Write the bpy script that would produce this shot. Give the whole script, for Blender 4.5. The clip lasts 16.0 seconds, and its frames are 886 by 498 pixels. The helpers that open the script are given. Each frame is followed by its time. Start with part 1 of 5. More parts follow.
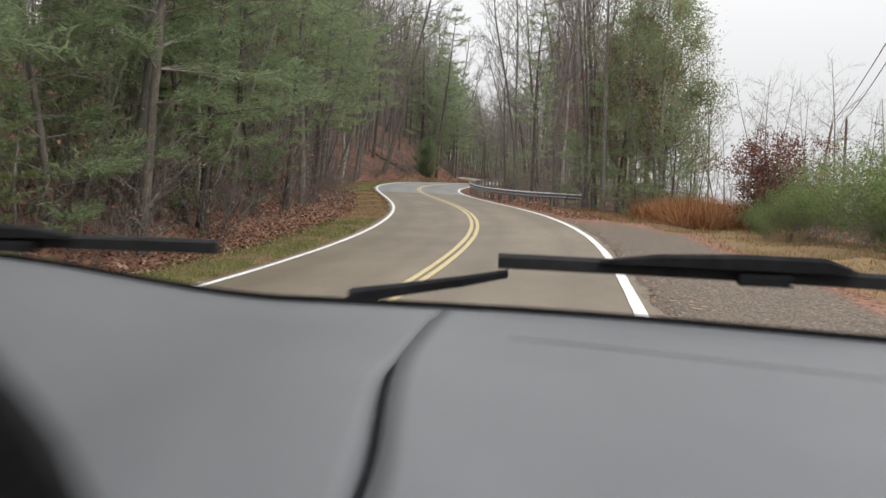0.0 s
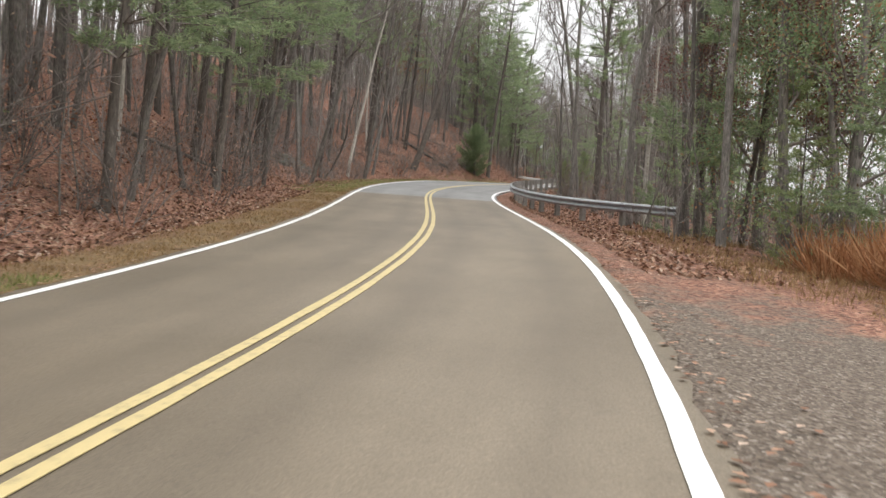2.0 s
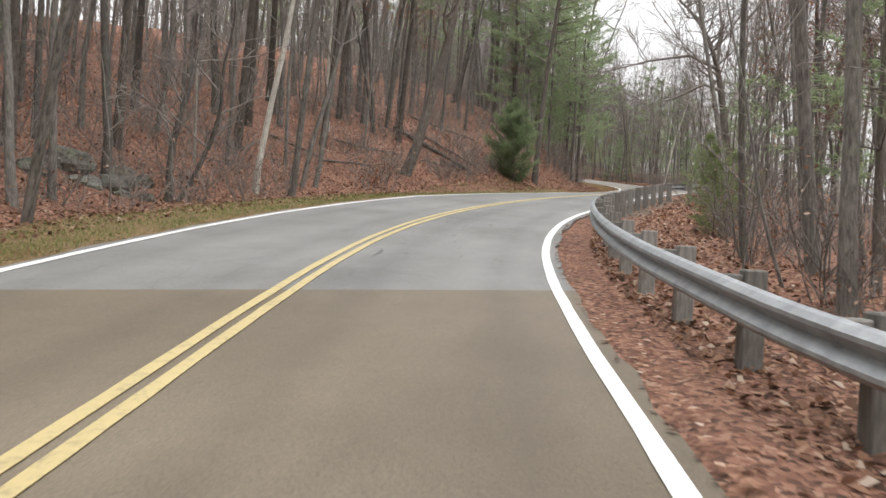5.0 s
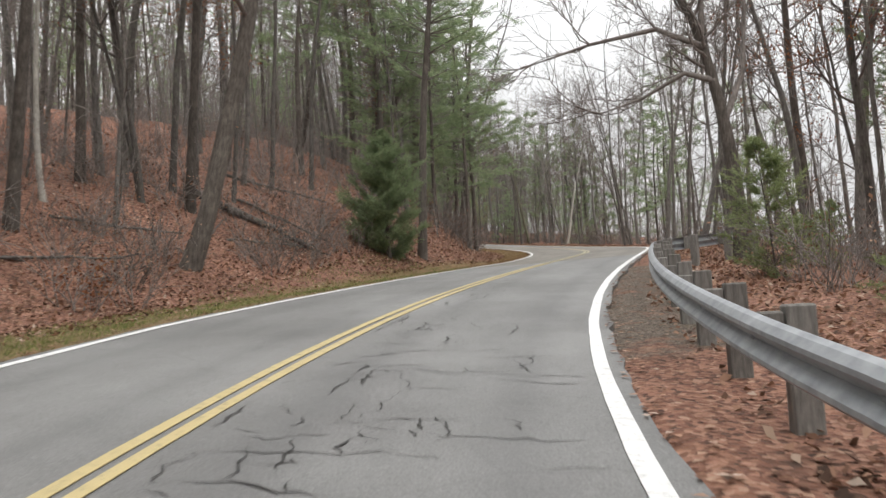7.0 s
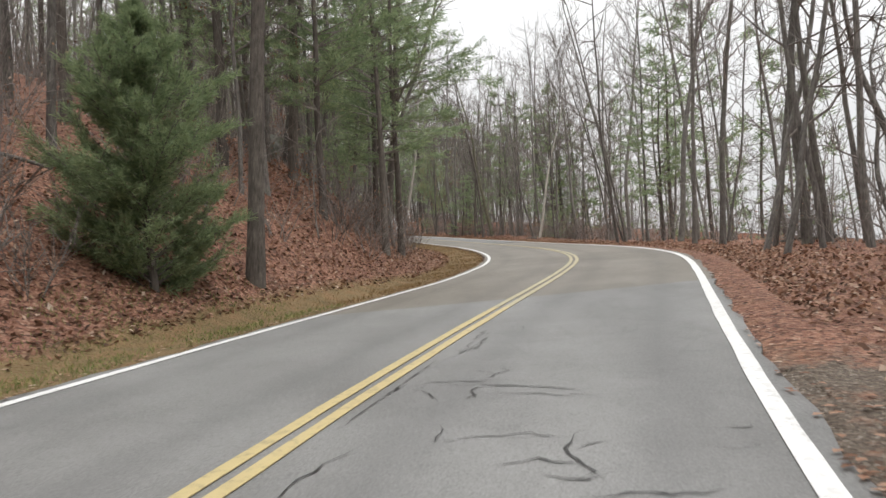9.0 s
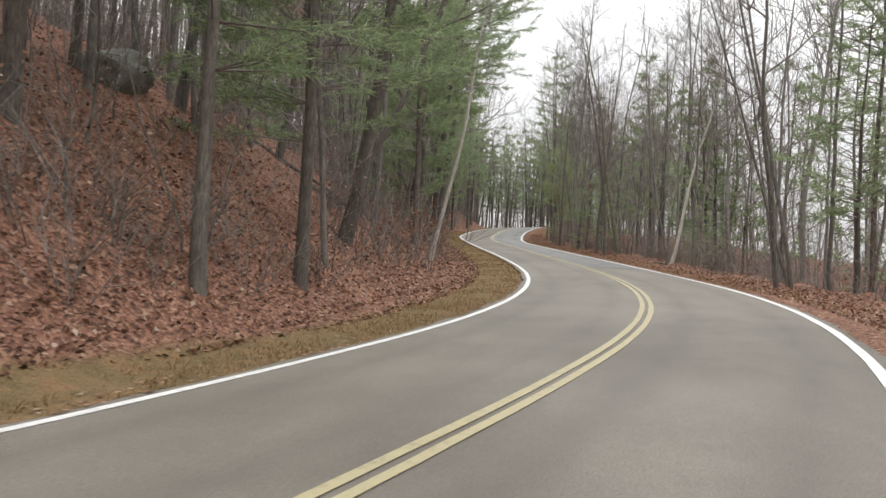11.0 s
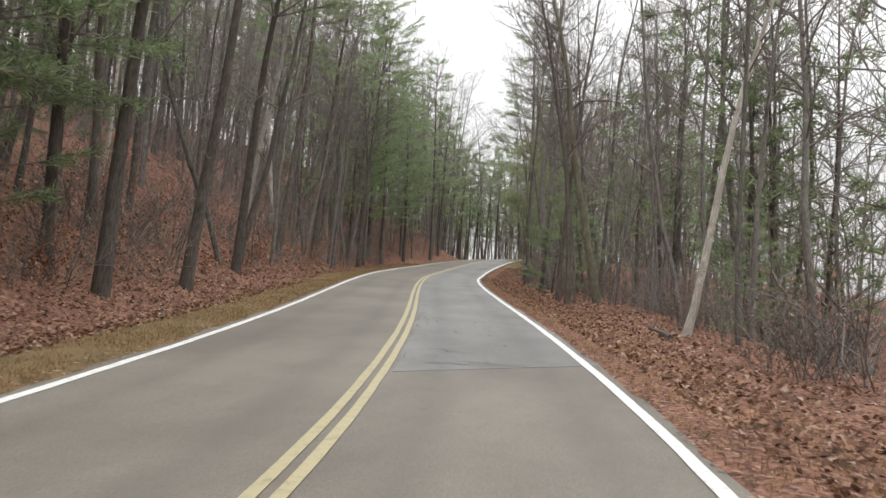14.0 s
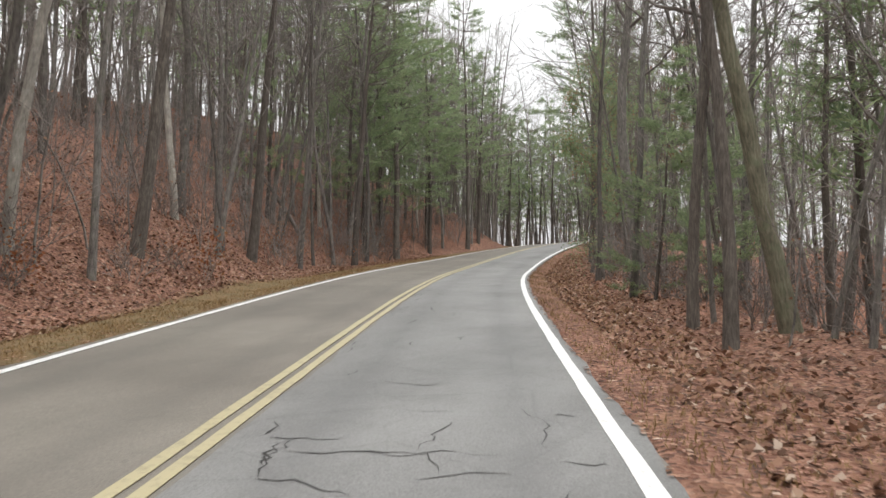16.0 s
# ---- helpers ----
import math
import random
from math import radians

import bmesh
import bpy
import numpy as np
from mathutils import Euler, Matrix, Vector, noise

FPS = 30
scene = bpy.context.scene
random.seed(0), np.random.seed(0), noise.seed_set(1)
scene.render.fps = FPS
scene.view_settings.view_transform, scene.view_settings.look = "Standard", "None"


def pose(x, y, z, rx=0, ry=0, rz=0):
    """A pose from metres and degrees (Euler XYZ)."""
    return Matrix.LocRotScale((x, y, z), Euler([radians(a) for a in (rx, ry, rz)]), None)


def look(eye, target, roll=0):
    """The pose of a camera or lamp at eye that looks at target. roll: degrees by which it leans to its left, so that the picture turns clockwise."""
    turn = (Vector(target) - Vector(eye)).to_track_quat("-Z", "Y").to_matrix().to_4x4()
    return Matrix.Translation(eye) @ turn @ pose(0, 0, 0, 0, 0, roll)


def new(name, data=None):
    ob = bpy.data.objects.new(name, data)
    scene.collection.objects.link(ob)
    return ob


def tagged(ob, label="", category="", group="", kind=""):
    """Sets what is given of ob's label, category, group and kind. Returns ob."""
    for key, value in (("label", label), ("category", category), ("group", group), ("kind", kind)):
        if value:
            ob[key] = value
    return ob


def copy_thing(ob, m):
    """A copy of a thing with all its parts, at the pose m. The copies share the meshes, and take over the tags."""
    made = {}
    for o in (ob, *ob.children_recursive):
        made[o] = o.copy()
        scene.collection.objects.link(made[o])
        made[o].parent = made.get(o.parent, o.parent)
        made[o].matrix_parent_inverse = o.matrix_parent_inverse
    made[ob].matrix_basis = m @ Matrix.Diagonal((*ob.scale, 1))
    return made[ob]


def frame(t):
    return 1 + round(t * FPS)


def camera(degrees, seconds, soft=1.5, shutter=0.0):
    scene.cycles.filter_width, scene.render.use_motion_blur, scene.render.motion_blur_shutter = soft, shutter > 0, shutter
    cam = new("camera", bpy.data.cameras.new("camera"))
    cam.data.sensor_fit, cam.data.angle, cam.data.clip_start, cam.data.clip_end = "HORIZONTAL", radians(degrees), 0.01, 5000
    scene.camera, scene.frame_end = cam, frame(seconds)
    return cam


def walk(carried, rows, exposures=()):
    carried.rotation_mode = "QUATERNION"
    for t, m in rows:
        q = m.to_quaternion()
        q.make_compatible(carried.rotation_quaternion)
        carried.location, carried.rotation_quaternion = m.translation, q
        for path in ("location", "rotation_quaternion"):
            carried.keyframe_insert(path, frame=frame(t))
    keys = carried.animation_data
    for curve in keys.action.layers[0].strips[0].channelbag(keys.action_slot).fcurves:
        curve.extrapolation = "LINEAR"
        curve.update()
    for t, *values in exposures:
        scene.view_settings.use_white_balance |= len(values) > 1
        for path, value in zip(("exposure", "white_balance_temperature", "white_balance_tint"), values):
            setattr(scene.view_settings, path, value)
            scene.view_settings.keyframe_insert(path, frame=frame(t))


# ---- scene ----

# ---------------------------------------------------------------- camera
cam = camera(57.4, 16.0, soft=1.5, shutter=0.12)
PATH = [
    (0, 5.943, -1.913, 0.976, 88.37, -2.22, 3.27),
    (0.5, 6.419, 2.976, 1.243, 88.71, -3.04, 3.45),
    (1, 6.983, 7.769, 1.507, 88.67, -3.92, 5.31),
    (1.5, 7.584, 12.436, 1.810, 88.36, -3.92, 7.93),
    (2, 7.883, 17.146, 2.058, 88.09, -3.86, 9.26),
    (2.5, 8.054, 21.840, 2.352, 88.11, -3.75, 10.00),
    (3, 7.899, 26.518, 2.639, 88.14, -3.77, 10.44),
    (3.2, 7.779, 28.368, 2.766, 88.15, -3.93, 10.98),
    (3.72, 7.245, 33.123, 3.086, 88.12, -3.77, 11.45),
    (4.25, 6.412, 37.630, 3.416, 88.06, -3.30, 12.10),
    (4.78, 5.447, 42.010, 3.748, 88.10, -2.71, 12.68),
    (5.3, 4.514, 46.433, 4.073, 88.36, -2.20, 12.98),
    (5.5, 4.207, 48.152, 4.127, 89.27, -1.38, 13.30),
    (6, 3.450, 52.411, 4.505, 89.69, -0.71, 13.18),
    (6.5, 2.924, 56.372, 4.777, 89.91, 0.49, 11.38),
    (7, 2.702, 60.616, 5.056, 93.17, 3.34, 4.40),
    (7.5, 2.560, 64.964, 5.416, 93.53, 4.53, 1.83),
    (8, 2.791, 68.863, 5.729, 93.47, 5.05, 1.24),
    (8.5, 3.218, 72.761, 6.044, 93.03, 4.71, 0.47),
    (9, 3.793, 76.854, 6.377, 92.16, 3.34, 2.22),
    (9.5, 4.509, 80.792, 6.703, 90.21, 0.80, 5.31),
    (9.7, 4.843, 82.324, 6.858, 89.94, 0.02, 8.38),
    (10.22, 5.811, 86.283, 7.156, 90.15, -1.02, 10.53),
    (10.75, 6.880, 90.102, 7.410, 91.49, -2.05, 12.85),
    (11.28, 7.922, 93.977, 7.663, 93.04, -2.92, 14.67),
    (11.8, 8.790, 98.115, 7.929, 93.88, -3.46, 15.31),
    (12, 9.018, 99.708, 8.020, 94.11, -3.36, 15.32),
    (12.5, 9.361, 103.982, 8.315, 94.36, -4.57, 14.57),
    (13, 9.333, 108.554, 8.502, 94.98, -4.82, 14.28),
    (13.5, 9.129, 113.172, 8.790, 95.03, -4.54, 14.27),
    (14, 8.547, 117.555, 9.211, 94.68, -2.92, 15.94),
    (14.5, 7.828, 121.915, 9.476, 94.31, -2.07, 17.54),
    (15, 7.140, 126.250, 9.725, 94.14, -1.73, 18.20),
    (15.5, 6.059, 130.747, 10.100, 94.04, -0.99, 19.45),
    (16, 4.920, 134.962, 10.441, 93.82, 0.02, 20.28),
]
EXPOSURES = [(0, -0.08), (0.5, -0.2), (1.0, -0.2), (1.6, 0.06), (2.4, 0.2), (5.4, 0.28), (6.2, 0.24), (7.0, 0.0), (8.5, -0.16), (9.0, 0.02), (9.6, 0.36), (12.0, -0.1), (13.4, -0.1), (14.5, 0.12), (16, 0.14)]
walk(cam, [(t, pose(x, y, z, rx, ry, rz)) for t, x, y, z, rx, ry, rz in PATH], EXPOSURES)

# ---------------------------------------------------------------- overcast daylight
world = bpy.data.worlds.new("overcast_sky")
scene.world = world
world.use_nodes = True
wn, wl = world.node_tree.nodes, world.node_tree.links
sky = wn.new("ShaderNodeTexSky")
sky.sky_type = "NISHITA"
sky.sun_disc = False
sky.sun_elevation = radians(38)
sky.sun_rotation = radians(150)
sky.air_density, sky.dust_density, sky.ozone_density = 1.6, 4.0, 1.0
grey = wn.new("ShaderNodeHueSaturation")
grey.inputs["Saturation"].default_value = 0.10
wl.new(sky.outputs[0], grey.inputs["Color"])
# an overcast sky: the zenith three times as bright as the horizon
place = wn.new("ShaderNodeTexCoord")
split = wn.new("ShaderNodeSeparateXYZ")
wl.new(place.outputs["Generated"], split.inputs[0])
height = wn.new("ShaderNodeMapRange")
height.inputs[1].default_value, height.inputs[2].default_value = 0.0, 1.0
height.inputs[3].default_value, height.inputs[4].default_value = 6.5, 28.0
curve = wn.new("ShaderNodeMath")
curve.operation = "POWER"
curve.use_clamp = True
curve.inputs[1].default_value = 1.6
wl.new(split.outputs["Z"], curve.inputs[0])
wl.new(curve.outputs[0], height.inputs[0])
veil = wn.new("ShaderNodeMixRGB")
veil.blend_type = "MULTIPLY"
veil.inputs[0].default_value = 1.0
veil.inputs[1].default_value = (0.985, 0.99, 1.0, 1)
wl.new(height.outputs[0], veil.inputs[2])
cloud = wn.new("ShaderNodeMixRGB")
cloud.inputs[0].default_value = 0.92
wl.new(grey.outputs[0], cloud.inputs[1])
wl.new(veil.outputs[0], cloud.inputs[2])
wl.new(cloud.outputs[0], wn["Background"].inputs[0])
wn["Background"].inputs[1].default_value = 0.12

sun = new("sun", bpy.data.lights.new("sun", "SUN"))
sun.data.energy, sun.data.angle, sun.data.color = 0.7, radians(25), (1.0, 0.97, 0.93)
sun.matrix_basis = look((0, 0, 50), (-25, 43, 0))

# ---------------------------------------------------------------- alignment of the road
# BEND in 1/100 m every 8 m, GRADE every 22 m, CAMBER every 26 m, all from station -6
BEND = [-3.10, -1.19, 0.52, 0.99, 1.01, 1.12, 0.39, -0.36, -1.77, -1.48, -1.20, -0.60, -0.11, 0.78, 1.96, 1.86, 1.48, 0.41, 0.31, -0.06, -0.29, -0.30, -0.78, -0.61, -0.88, -1.83, -2.30]
GRADE = [0.044, 0.066, 0.072, 0.082, 0.068, 0.058, 0.075, 0.083, 0.077, 0.125]
CAMBER = [0.063, 0.030, -0.016, -0.051, 0.024, -0.012, -0.021, -0.052, 0.033]
START = (3.976, -0.0428, -0.423)
STEP = 0.5
STATION = np.arange(-60.0, 300.0, STEP)
LANE, EDGE = 3.05, 3.26


def cumulate(v):
    return np.concatenate([[0.0], np.cumsum((v[1:] + v[:-1]) / 2 * STEP)])


bend = np.interp(STATION, np.arange(len(BEND)) * 8.0 - 6, BEND) * 0.01
bend[STATION < -6] = -0.004
bend[STATION > 201] = 0.044
bend[STATION > 228] = 0.0
grade = np.interp(STATION, np.arange(len(GRADE)) * 22.0 - 6, GRADE)
grade[STATION > 203] = 0.05
HEADING = cumulate(bend)
zero = int(np.argmin(abs(STATION)))
HEADING += START[1] - HEADING[zero]
RX, RY, RZ = cumulate(-np.sin(HEADING)), cumulate(np.cos(HEADING)), cumulate(grade)
RX += START[0] - RX[zero]
RY -= RY[zero]
RZ += START[2] - RZ[zero]
RB = np.interp(STATION, np.arange(len(CAMBER)) * 26.0 - 6, CAMBER)


def stations(x, y):
    """Station and offset (to the right) of points."""
    x, y = np.ravel(x).astype(float), np.ravel(y).astype(float)
    s, d = np.empty(len(x)), np.empty(len(x))
    for a in range(0, len(x), 20000):
        px, py = x[a:a + 20000], y[a:a + 20000]
        j = ((px[:, None] - RX[::2]) ** 2 + (py[:, None] - RY[::2]) ** 2).argmin(1) * 2
        h = HEADING[j]
        vx, vy = px - RX[j], py - RY[j]
        s[a:a + 20000] = STATION[j] + np.clip(-np.sin(h) * vx + np.cos(h) * vy, -1, 1)
        d[a:a + 20000] = np.cos(h) * vx + np.sin(h) * vy
    return s, d


def smooth(a, b, v):
    u = np.clip((np.asarray(v, float) - a) / (b - a), 0, 1)
    return u * u * (3 - 2 * u)


def lift(s, d):
    """Height of the ground over the road's middle."""
    s, d = np.asarray(s, float), np.asarray(d, float)
    z = np.interp(s, STATION, RB) * np.clip(d, -3.6, 3.6)
    u = -d
    toe = 5.3 + 2.0 * np.exp(-((s - 66) / 9.0) ** 2) - 1.2 * np.exp(-((s - 92) / 14.0) ** 2) - 1.2 * np.exp(-((s - 158) / 7.0) ** 2) + 1.0 * np.exp(-((s - 178) / 8.0) ** 2)
    high = 12.2 - 6.6 * np.exp(-((s - 91) / 18.0) ** 2)
    steep = 0.68 + 0.75 * np.exp(-((s - 99) / 12.0) ** 2) + 0.24 * smooth(104, 114, s)
    over = np.maximum(u - toe, 0)
    over = over * over / (over + 0.9)
    z_left = -0.07 * smooth(3.3, 4.4, u) + high * (1 - np.exp(-(over * steep / high) ** 1.15)) + 0.05 * np.maximum(u - 24, 0)
    toe_r = 6.6 + 4.6 * (1 - smooth(24, 40, s)) + 1.2 * smooth(82, 96, s)
    fall = np.maximum(d - toe_r, 0)
    fall = fall * fall / (fall + 1.5)
    z_right = -0.06 * smooth(3.3, 4.2, d) - 60.0 * (1 - np.exp(-fall * (0.38 + 0.42 * smooth(95, 115, s)) * (1 - 0.85 * smooth(178, 200, s)) / 60.0))
    return z + np.where(d < 0, z_left, z_right)


def road_point(s, d, up=0.0):
    """World points at station s, offset d; up metres over the ground."""
    s, d = np.broadcast_arrays(np.asarray(s, float), np.asarray(d, float))
    h = np.interp(s, STATION, HEADING)
    z = np.interp(s, STATION, RZ) + lift(s, d) + up
    return np.stack([np.interp(s, STATION, RX) + np.cos(h) * d, np.interp(s, STATION, RY) + np.sin(h) * d, z], -1)


def ground_at(x, y):
    s, d = stations(x, y)
    s, d = s[0], d[0]
    return float(np.interp(s, STATION, RZ) + lift(s, d)) + float(wrinkle(np.array([x]), np.array([y]), np.array([d]))[0])


def wrinkle(x, y, d):
    """Lumps of the forest floor, away from the road."""
    w = smooth(5.0, 8.0, abs(d))
    return w * (0.16 * np.sin(x * 0.9 + 1.3 * np.sin(y * 0.37)) * np.sin(y * 0.8 + 0.7 * np.sin(x * 0.5)) + 0.07 * np.sin(x * 2.3 + y * 1.1) * np.sin(y * 2.9 - x * 0.6))


# ---------------------------------------------------------------- materials
def material(name, roughness=0.9, metallic=0.0):
    m = bpy.data.materials.new(name)
    m.use_nodes = True
    b = m.node_tree.nodes["Principled BSDF"]
    b.inputs["Roughness"].default_value, b.inputs["Metallic"].default_value = roughness, metallic
    if "Specular IOR Level" in b.inputs:
        b.inputs["Specular IOR Level"].default_value = 0.3
    return m, m.node_tree.nodes, m.node_tree.links, b


def coords(n, l, scale=(1, 1, 1), space="Object"):
    c, mp = n.new("ShaderNodeTexCoord"), n.new("ShaderNodeMapping")
    mp.inputs["Scale"].default_value = scale
    l.new(c.outputs[space], mp.inputs["Vector"])
    return mp.outputs["Vector"]


def noise_node(n, l, vec, scale, detail=4.0, rough=0.6):
    t = n.new("ShaderNodeTexNoise")
    t.inputs["Scale"].default_value, t.inputs["Detail"].default_value, t.inputs["Roughness"].default_value = scale, detail, rough
    l.new(vec, t.inputs["Vector"])
    return t.outputs["Fac"]


def ramp(n, l, fac, stops):
    r = n.new("ShaderNodeValToRGB")
    while len(r.color_ramp.elements) < len(stops):
        r.color_ramp.elements.new(0.5)
    for e, (p, c) in zip(r.color_ramp.elements, stops):
        e.position, e.color = p, (*c, 1)
    l.new(fac, r.inputs["Fac"])
    return r.outputs["Color"]


def mix(n, l, fac, a, b, kind="MIX"):
    m = n.new("ShaderNodeMixRGB")
    m.blend_type = kind
    for sock, v in ((m.inputs[0], fac), (m.inputs[1], a), (m.inputs[2], b)):
        if isinstance(v, (int, float)):
            sock.default_value = v
        elif isinstance(v, tuple):
            sock.default_value = (*v, 1)
        else:
            l.new(v, sock)
    return m.outputs[0]


def math_node(n, l, op, a, b=0.0):
    m = n.new("ShaderNodeMath")
    m.operation = op
    for sock, v in ((m.inputs[0], a), (m.inputs[1], b)):
        if isinstance(v, (int, float)):
            sock.default_value = v
        else:
            l.new(v, sock)
    return m.outputs[0]


def bump(n, l, b, height, strength=0.5, distance=0.02):
    k = n.new("ShaderNodeBump")
    k.inputs["Strength"].default_value, k.inputs["Distance"].default_value = strength, distance
    l.new(height, k.inputs["Height"])
    l.new(k.outputs[0], b.inputs["Normal"])


def attribute(n, name):
    a = n.new("ShaderNodeAttribute")
    a.attribute_name = name
    return a.outputs["Fac"]


def object_random(n):
    return n.new("ShaderNodeObjectInfo").outputs["Random"]


def island_random(n):
    return n.new("ShaderNodeNewGeometry").outputs["Random Per Island"]


def asphalt(name, dark, light, crack):
    m, n, l, b = material(name, 0.62)
    v = coords(n, l)
    wide = noise_node(n, l, v, 0.35, 4)
    col = ramp(n, l, wide, [(0.3, dark), (0.7, light)])
    grain = noise_node(n, l, v, 60, 2, 0.7)
    col = mix(n, l, 0.55, col, ramp(n, l, grain, [(0.3, (0.25, 0.25, 0.25)), (0.7, (0.75, 0.75, 0.75))]), "OVERLAY")
    # wandering cracks between large plates
    warp = mix(n, l, 0.12, v, n.new("ShaderNodeTexNoise").outputs["Color"], "ADD")
    vo = n.new("ShaderNodeTexVoronoi")
    vo.feature = "DISTANCE_TO_EDGE"
    vo.inputs["Scale"].default_value = 0.9
    l.new(warp, vo.inputs["Vector"])
    broken = ramp(n, l, noise_node(n, l, v, 0.22, 3), [(0.40, (0, 0, 0)), (0.54, (1, 1, 1))])
    line = ramp(n, l, vo.outputs["Distance"], [(0.0, (1, 1, 1)), (0.022, (0, 0, 0))])
    line = mix(n, l, 1.0, line, broken, "MULTIPLY")
    fac = math_node(n, l, "MULTIPLY", line, crack)
    col = mix(n, l, fac, col, (0.025, 0.024, 0.023))
    worn = ramp(n, l, noise_node(n, l, coords(n, l, (0.5, 0.12, 1)), 1.0, 5, 0.65), [(0.35, (0.40, 0.395, 0.39)), (0.65, (0.60, 0.595, 0.59))])
    col = mix(n, l, 0.7, col, worn, "OVERLAY")
    # darker polished wheel paths, broken up along the road
    lane = math_node(n, l, "ABSOLUTE", math_node(n, l, "SUBTRACT", math_node(n, l, "ABSOLUTE", attribute(n, "offset")), 1.55))
    path = math_node(n, l, "ABSOLUTE", math_node(n, l, "SUBTRACT", lane, 0.78))
    path = ramp(n, l, math_node(n, l, "ADD", path, math_node(n, l, "MULTIPLY", noise_node(n, l, v, 0.8, 5, 0.65), 0.5)), [(0.25, (1, 1, 1)), (0.62, (0, 0, 0))])
    col = mix(n, l, math_node(n, l, "MULTIPLY", path, 0.30), col, (dark[0] * 0.62, dark[1] * 0.62, dark[2] * 0.63))
    stain = ramp(n, l, noise_node(n, l, coords(n, l, (1, 1, 1)), 1.7, 5, 0.7), [(0.62, (0, 0, 0)), (0.8, (1, 1, 1))])
    col = mix(n, l, math_node(n, l, "MULTIPLY", stain, 0.35), col, (dark[0] * 0.5, dark[1] * 0.5, dark[2] * 0.5))
    l.new(col, b.inputs["Base Color"])
    bump(n, l, b, math_node(n, l, "SUBTRACT", grain, math_node(n, l, "MULTIPLY", fac, 2.0)), 0.35, 0.01)
    return m


def paint(name, colour, worn):
    m, n, l, b = material(name, 0.55)
    v = coords(n, l)
    wear = ramp(n, l, noise_node(n, l, v, 9, 9, 0.78), [(0.50, (0, 0, 0)), (0.66, (1, 1, 1))])
    col = mix(n, l, math_node(n, l, "MULTIPLY", wear, worn), colour, (0.12, 0.105, 0.09))
    l.new(col, b.inputs["Base Color"])
    return m


def ground_material():
    m, n, l, b = material("forest_floor", 0.95)
    v = coords(n, l)
    vo = n.new("ShaderNodeTexVoronoi")
    vo.inputs["Scale"].default_value = 19
    turn = n.new("ShaderNodeTexNoise")
    turn.inputs["Scale"].default_value = 9
    l.new(v, turn.inputs["Vector"])
    l.new(mix(n, l, 0.09, v, turn.outputs["Color"], "ADD"), vo.inputs["Vector"])
    cell = ramp(n, l, vo.outputs["Color"], [(0.1, (0.075, 0.044, 0.034)), (0.45, (0.212, 0.106, 0.074)), (0.75, (0.315, 0.173, 0.124)), (1.0, (0.41, 0.28, 0.21))])
    broad = noise_node(n, l, v, 0.6, 5, 0.65)
    col = mix(n, l, 0.6, cell, ramp(n, l, broad, [(0.3, (0.30, 0.27, 0.25)), (0.7, (0.66, 0.62, 0.58))]), "OVERLAY")
    soil = ramp(n, l, noise_node(n, l, v, 1.6, 6, 0.7), [(0.55, (0, 0, 0)), (0.72, (1, 1, 1))])
    col = mix(n, l, math_node(n, l, "MULTIPLY", soil, 0.55), col, (0.045, 0.032, 0.022))
    grass = ramp(n, l, noise_node(n, l, v, 2.4, 5, 0.7), [(0.3, (0.125, 0.098, 0.045)), (0.55, (0.205, 0.137, 0.068)), (0.75, (0.25, 0.138, 0.07))])
    patch = math_node(n, l, "ADD", attribute(n, "grass"), math_node(n, l, "MULTIPLY", math_node(n, l, "SUBTRACT", noise_node(n, l, v, 1.2, 5, 0.7), 0.5), 0.9))
    col = mix(n, l, ramp(n, l, math_node(n, l, "MULTIPLY", patch, attribute(n, "grass")), [(0.25, (0, 0, 0)), (0.6, (1, 1, 1))]), col, grass)
    stones = n.new("ShaderNodeTexVoronoi")
    stones.inputs["Scale"].default_value = 40
    l.new(v, stones.inputs["Vector"])
    gravel = ramp(n, l, stones.outputs["Color"], [(0.1, (0.075, 0.058, 0.045)), (0.7, (0.165, 0.13, 0.10)), (1.0, (0.32, 0.28, 0.24))])
    gpatch = math_node(n, l, "ADD", attribute(n, "gravel"), math_node(n, l, "MULTIPLY", math_node(n, l, "SUBTRACT", noise_node(n, l, v, 1.1, 6, 0.72), 0.5), 2.2))
    col = mix(n, l, ramp(n, l, math_node(n, l, "MULTIPLY", gpatch, attribute(n, "gravel")), [(0.3, (0, 0, 0)), (0.6, (1, 1, 1))]), col, gravel)
    l.new(col, b.inputs["Base Color"])
    bump(n, l, b, math_node(n, l, "ADD", vo.outputs["Distance"], noise_node(n, l, v, 5, 5)), 0.8, 0.05)
    return m


